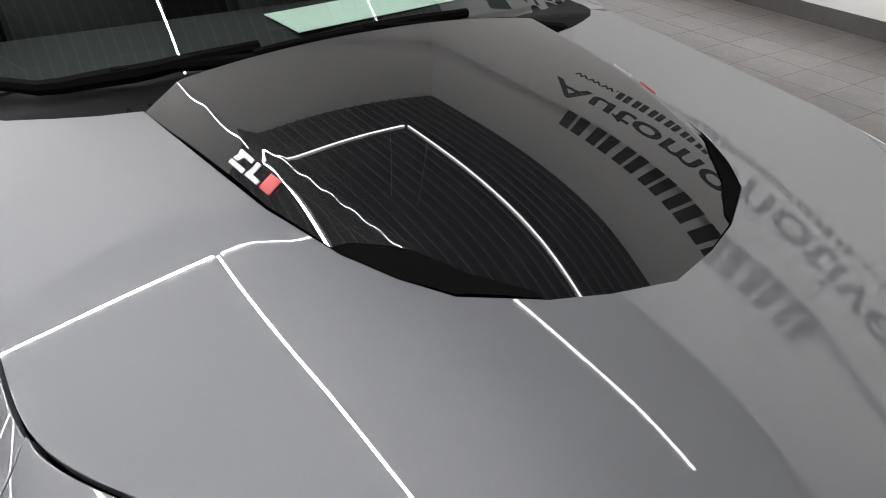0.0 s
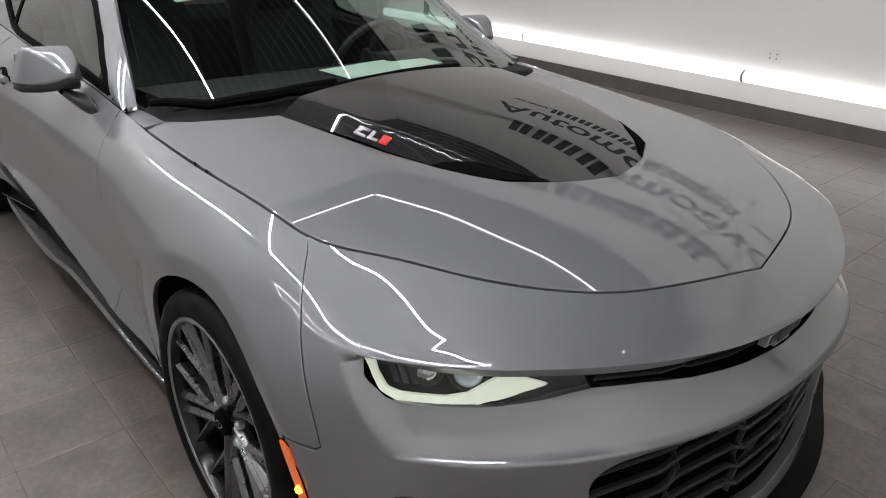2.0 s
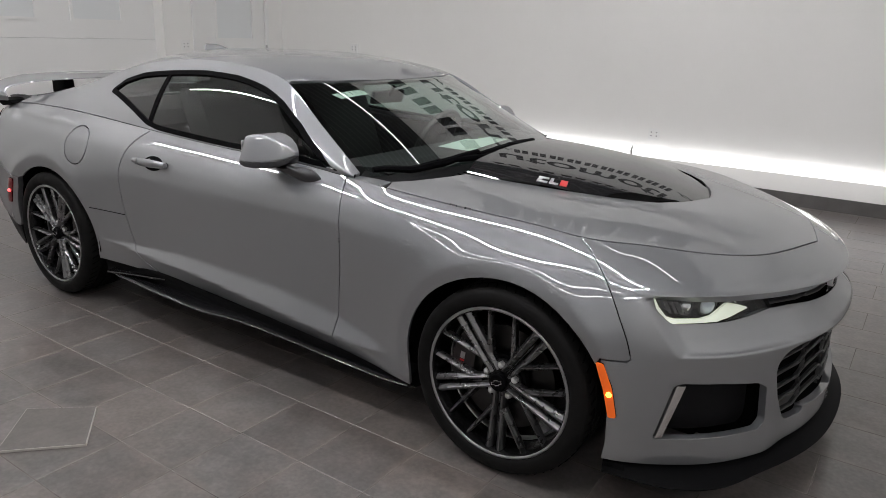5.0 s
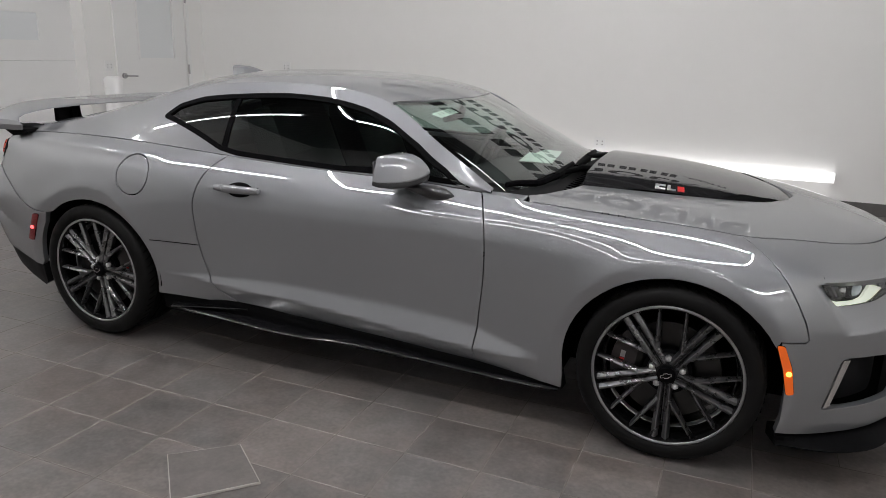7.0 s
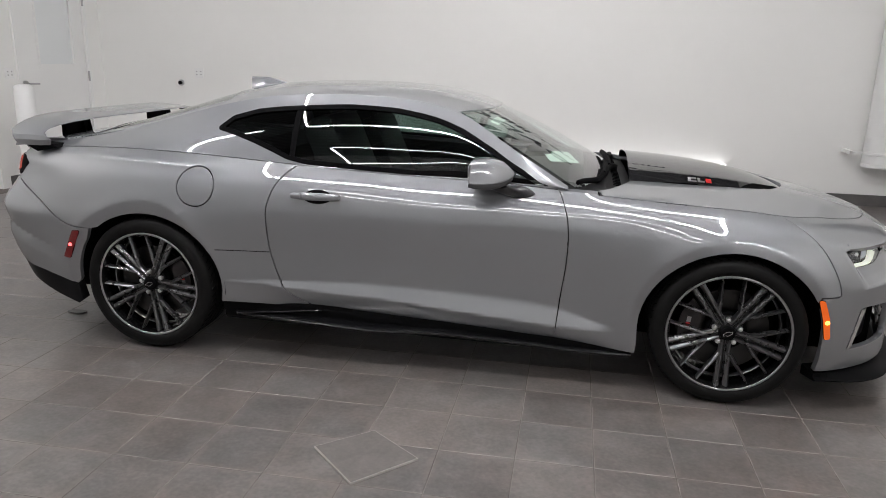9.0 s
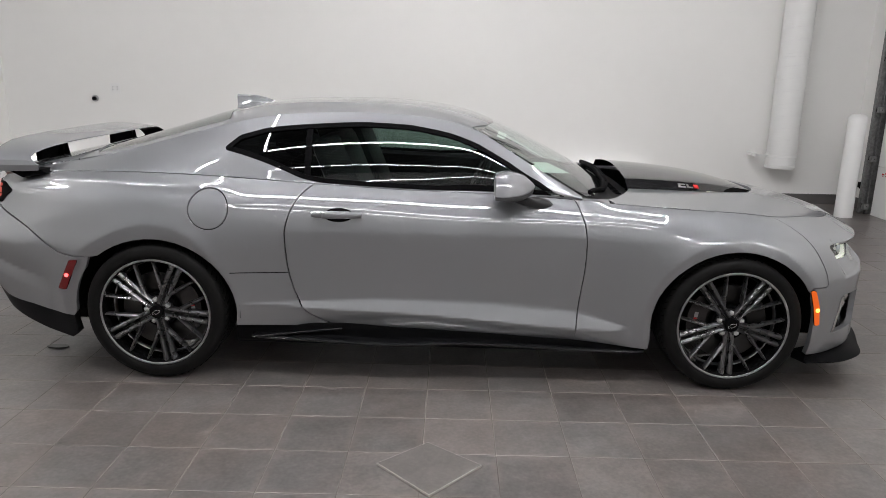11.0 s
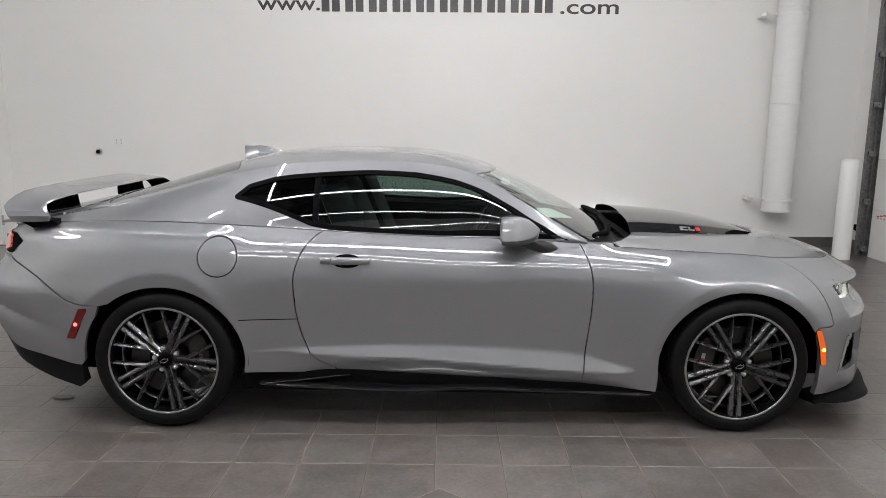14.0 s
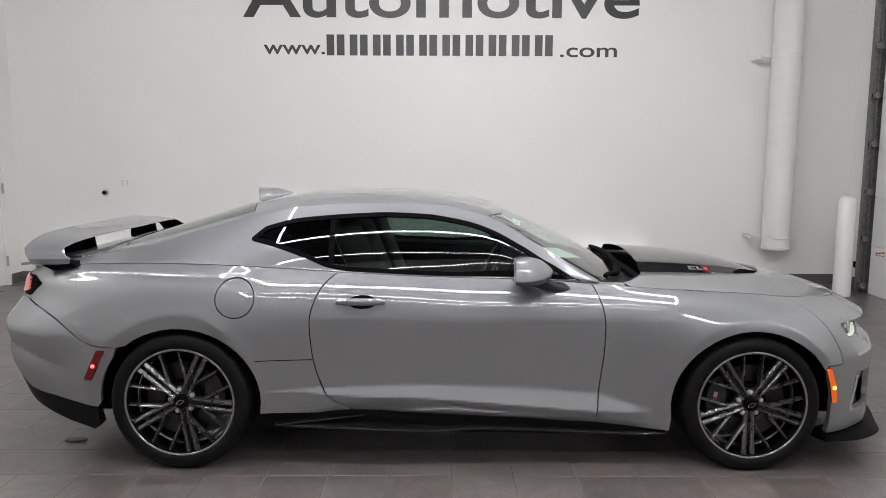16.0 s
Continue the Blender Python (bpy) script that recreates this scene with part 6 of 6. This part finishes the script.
for i in range(7):
    z = .1 + .54 * i
    b = bmesh.new()
    rod(b, (WX1 - .16, yt - .06, z), (WX1 - .16, yt + .04, z), .007, 8)
    rod(b, (WX1 - .16, yt + .01, z), (WX1 - .16, yt + .035, z), .024, 14)
    part("roller", b, SATIN, tr)
    b = bmesh.new()
    box(b, WX1 - .19, WX1 - .132, yt - .06, yt - .01, z - .03, z + .03)
    part("roller_hinge", b, TRACK, tr)
sen = tagged(new("door_sensor"), "black door sensor on a bracket with a looped cable", "sensor")
part("sensor_body", box(bmesh.new(), WX1 - .1, WX1 - .02, 4.10, 4.19, .27, .33, bevel=.006), SATIN, sen)
part("sensor_bracket", box(bmesh.new(), WX1 - .02, WX1, 4.11, 4.18, .2, .36), ALU, sen)
bm = bmesh.new()
pts = [Vector((WX1 - .06, 4.13 + .05 * math.cos(t), .22 + .06 * math.sin(t))) for t in np.linspace(.6, 3.6, 10)]
pipe(bm, pts, .006, 6)
part("cable", bm, SATIN, sen)


def bollard(x, y, label):
    ob = tagged(new("bollard"), label, "bollard", "white bollards")
    ob.location = (x, y, 0)
    rings = [(0.0, 1.135), (.06, 1.131), (.085, 1.116), (.095, 1.09), (.095, 0.0)]
    b = lathe(bmesh.new(), rings, 36)
    bmesh.ops.transform(b, matrix=Matrix.Rotation(radians(90), 4, "X"), verts=b.verts)
    part("sleeve", b, WHITE, ob, angle=40)
    return ob


bollard(4.445, 3.72, "white plastic-sleeved bollard beside the overhead door")
bollard(-4.85, 2.444, "white plastic-sleeved bollard beside the hinged door")

# exhaust duct on the north wall
duct = tagged(new("exhaust_duct"), "white spiral exhaust duct standing off the wall on brackets", "duct")
duct.location = (3.91, 4.26, 0)
rings = []
z = .47
r = .163
rings += [(r - .012, .55), (r - .008, .47), (r, .468), (r + .004, .475), (r + .004, .50), (r, .505)]
for za in (1.72, 2.80, 3.9):
    rings += [(r, za), (r + .004, za + .003), (r + .004, za + .012), (r, za + .015)]
rings += [(r, TOP - .01)]
b = lathe(bmesh.new(), rings, 48)
bmesh.ops.transform(b, matrix=Matrix.Rotation(radians(90), 4, "X"), verts=b.verts)
part("pipe", b, DUCT, duct, angle=30)
turns = np.arange(.52, TOP - .03, .14 / 36)
part("spiral_seam", pipe(bmesh.new(), [Vector(((r + .0005) * math.cos(2 * math.pi * z / .14), (r + .0005) * math.sin(2 * math.pi * z / .14), z)) for z in turns], .0022, 5), DUCT, duct)
for z in (.615, 2.74):
    b = bmesh.new()
    box(b, -.30, -.14, -.02, .0, z - .012, z + .012)
    box(b, -.31, -.28, -.02, .235, z - .02, z + .02)
    rod(b, (-.315, .1, z), (-.27, .1, z), .02, 10)
    part("duct_bracket", b, WHITE, duct)
    c = lathe(bmesh.new(), [(r + .006, z - .015), (r + .010, z - .012), (r + .010, z + .012), (r + .006, z + .015)], 40)
    bmesh.ops.transform(c, matrix=Matrix.Rotation(radians(90), 4, "X"), verts=c.verts)
    part("duct_strap", c, WHITE, duct)


def outlet(x, y, z, face, label):
    ob = tagged(new("wall_outlet"), label, "outlet", "wall outlets")
    ob.location = (x, y, z)
    ob.rotation_euler = (0, 0, face)
    part("plate", box(bmesh.new(), -.06, .06, -.006, 0, -.06, .06, bevel=.002), WHITE, ob)
    for dx in (-.028, .028):
        part("socket", box(bmesh.new(), dx - .017, dx + .017, -.0085, -.006, -.035, .035, bevel=.001), WHITE, ob)
        # raised grey blocks, their colour standing for the shade in the holes
        for dz in (-.018, .018):
            part("slot", box(bmesh.new(), dx - .006, dx + .006, -.0095, -.0085, dz - .006, dz + .006), SOCKET, ob)
    return ob


outlet(-4.035, WY1, 1.235, 0, "white double socket outlet on the white wall")
outlet(.07, WY1, .535, 0, "white socket outlet above the wall light")
outlet(WX0, 2.89, 1.22, radians(90), "white switch plate beside the hinged door")
ob = tagged(new("wall_stop"), "small round metal door stop fixed to the wall", "door stop")
ob.location = (-4.285, WY1, 1.11)
part("stop_disc", rod(bmesh.new(), (0, 0, 0), (0, -.02, 0), .038, 20), ALU, ob)
part("stop_knob", rod(bmesh.new(), (0, -.02, 0), (0, -.05, 0), .022, 16), SATIN, ob)

# lettering on the north wall
LETTER = tagged(new("wall_lettering"), "black lettering of a web address on the white wall", "sign")
SIGN = tagged(new("wall_sign"), "large black lettering on the white wall", "sign")


def text(words, x0, x1, z, size, fat, parent):
    """Flat letters on the north wall, stretched between x0 and x1, z the base line."""
    c = bpy.data.curves.new("letters", "FONT")
    c.body, c.size, c.offset, c.extrude = words, size, fat, .002
    tmp = new("letters", c)
    bpy.context.view_layer.update()
    me = bpy.data.meshes.new_from_object(tmp.evaluated_get(bpy.context.evaluated_depsgraph_get()))
    bpy.data.objects.remove(tmp)
    v = np.empty(len(me.vertices) * 3)
    me.vertices.foreach_get("co", v)
    v = v.reshape(-1, 3)
    lo, hi = v[:, 0].min(), v[:, 0].max()
    v[:, 0] = x0 + (v[:, 0] - lo) * (x1 - x0) / (hi - lo)
    out = np.stack([v[:, 0], WY1 - .003 - v[:, 2], z + v[:, 1]], 1)
    me.vertices.foreach_set("co", out.ravel())
    me.materials.clear()
    me.materials.append(INK)
    ob = new("letters", me)
    ob.parent = parent
    return ob


text("www.", -2.285, -1.545, 2.785, .235, .0025, LETTER)
text(".com", 1.285, 1.972, 2.762, .235, .0025, LETTER)
text("Automotive", -2.52, 2.225, 3.225, .70, .010, SIGN)


def bars(x0, x1, z0, z1, count, parent, gap=.16):
    """A name drawn as plain bars, two to a letter."""
    w = (x1 - x0) / count
    for i in range(count):
        a = x0 + i * w
        for k in (0, 1):
            b = a + k * w * .44
            part("name_bar", box(bmesh.new(), b, b + w * .33, WY1 - .005, WY1 - .001, z0, z1), INK, parent)


bars(-1.525, 1.26, 2.77, 3.015, 10, LETTER)
bars(-2.0, 1.8, 4.05, 4.62, 6, SIGN)

# loose pale tile lying on the floor
LT = [(-.246, -1.708), (-.05, -1.536), (.17, -1.705), (-.032, -1.919)]
slab = tagged(new("loose_tile"), "loose grey slate tile with pale edges lying on the floor", "tile")
slab.location = (-.04, -1.72, .001)
part("tile_body", prism(bmesh.new(), [(x + .04, y + 1.72) for x, y in LT], 2, 0, .0085), LOOSE, slab)
part("tile_face", prism(bmesh.new(), [((x + .04) * .975, (y + 1.72) * .975) for x, y in LT], 2, .0086, .0098), LOOSE_FACE, slab)
# leaf-shaped scrap behind the rear wheel
bm = bmesh.new()
bmesh.ops.create_circle(bm, cap_ends=True, segments=20, radius=.05)
bmesh.ops.transform(bm, matrix=pose(-2.12, -.58, .003) @ Matrix.Diagonal((1.2, .55, 1, 1)), verts=bm.verts)
ext = bmesh.ops.extrude_face_region(bm, geom=bm.faces[:])
for v in [g for g in ext["geom"] if isinstance(g, bmesh.types.BMVert)]:
    v.co.z += .004
tagged(part("floor_drain_cap", bm, BASE), "small grey oval cap lying on the tiles", "cap")

# ---- floor tiles ----
P, GAP, X_L, X_R, Y_0 = .3015, .0035, -1.88, 1.738, -1.01


def tile_mesh(name, w, d):
    b = bmesh.new()
    e = .0012
    lo = [b.verts.new((x, y, -.0007)) for x, y in ((0, 0), (w, 0), (w, d), (0, d))]
    hi = [b.verts.new((x, y, 0)) for x, y in ((e, e), (w - e, e), (w - e, d - e), (e, d - e))]
    b.faces.new(hi)
    for i in range(4):
        b.faces.new((lo[i], lo[(i + 1) % 4], hi[(i + 1) % 4], hi[i]))
    me = bpy.data.meshes.new(name)
    b.to_mesh(me)
    b.free()
    me.materials.append(TILE)
    return me


square, plank = tile_mesh("tile", P - GAP, P - GAP), tile_mesh("tile", 2 * P - GAP, P - GAP)
cells = []
row0 = int(math.ceil((WY0 - Y_0) / P))
row1 = int(math.floor((WY1 - Y_0) / P))
for j in range(row0 - 1, row1 + 1):
    y = Y_0 + j * P
    for i in range(12):
        cells.append((X_L + i * P, y, 1))
    x = X_L - 2 * P + (P if j % 2 else 0)
    if j % 2:
        cells.append((X_L - P, y, 1))
        x = X_L - 3 * P
    while x > WX0 - .2:
        cells.append((x, y, 2))
        x -= 2 * P
    x = X_R
    if j % 2:
        cells.append((x, y, 1))
        x += P
    while x < WX1 + .1:
        cells.append((x, y, 2))
        x += 2 * P
near = sorted(cells, key=lambda c: abs(c[0]) * .55 + abs(c[1] + 1.2))[:300]
keep = set(near)
for x, y, k in near:
    t_ob = new("tile", square if k == 1 else plank)
    t_ob.location = (x + GAP / 2, y + GAP / 2, 0)
    t_ob.parent = floor
verts, faces = [], []
for x, y, k in cells:
    if (x, y, k) in keep:
        continue
    w, d, e, n = k * P - GAP, P - GAP, .0012, len(verts)
    x, y = x + GAP / 2, y + GAP / 2
    verts += [(x, y, -.0007), (x + w, y, -.0007), (x + w, y + d, -.0007), (x, y + d, -.0007), (x + e, y + e, 0), (x + w - e, y + e, 0), (x + w - e, y + d - e, 0), (x + e, y + d - e, 0)]
    faces += [(n + 4, n + 5, n + 6, n + 7)] + [(n + i, n + (i + 1) % 4, n + 4 + (i + 1) % 4, n + 4 + i) for i in range(4)]
rest = mesh_object("tiles_far", verts, faces, TILE, floor)
tagged(rest, kind="stuff")
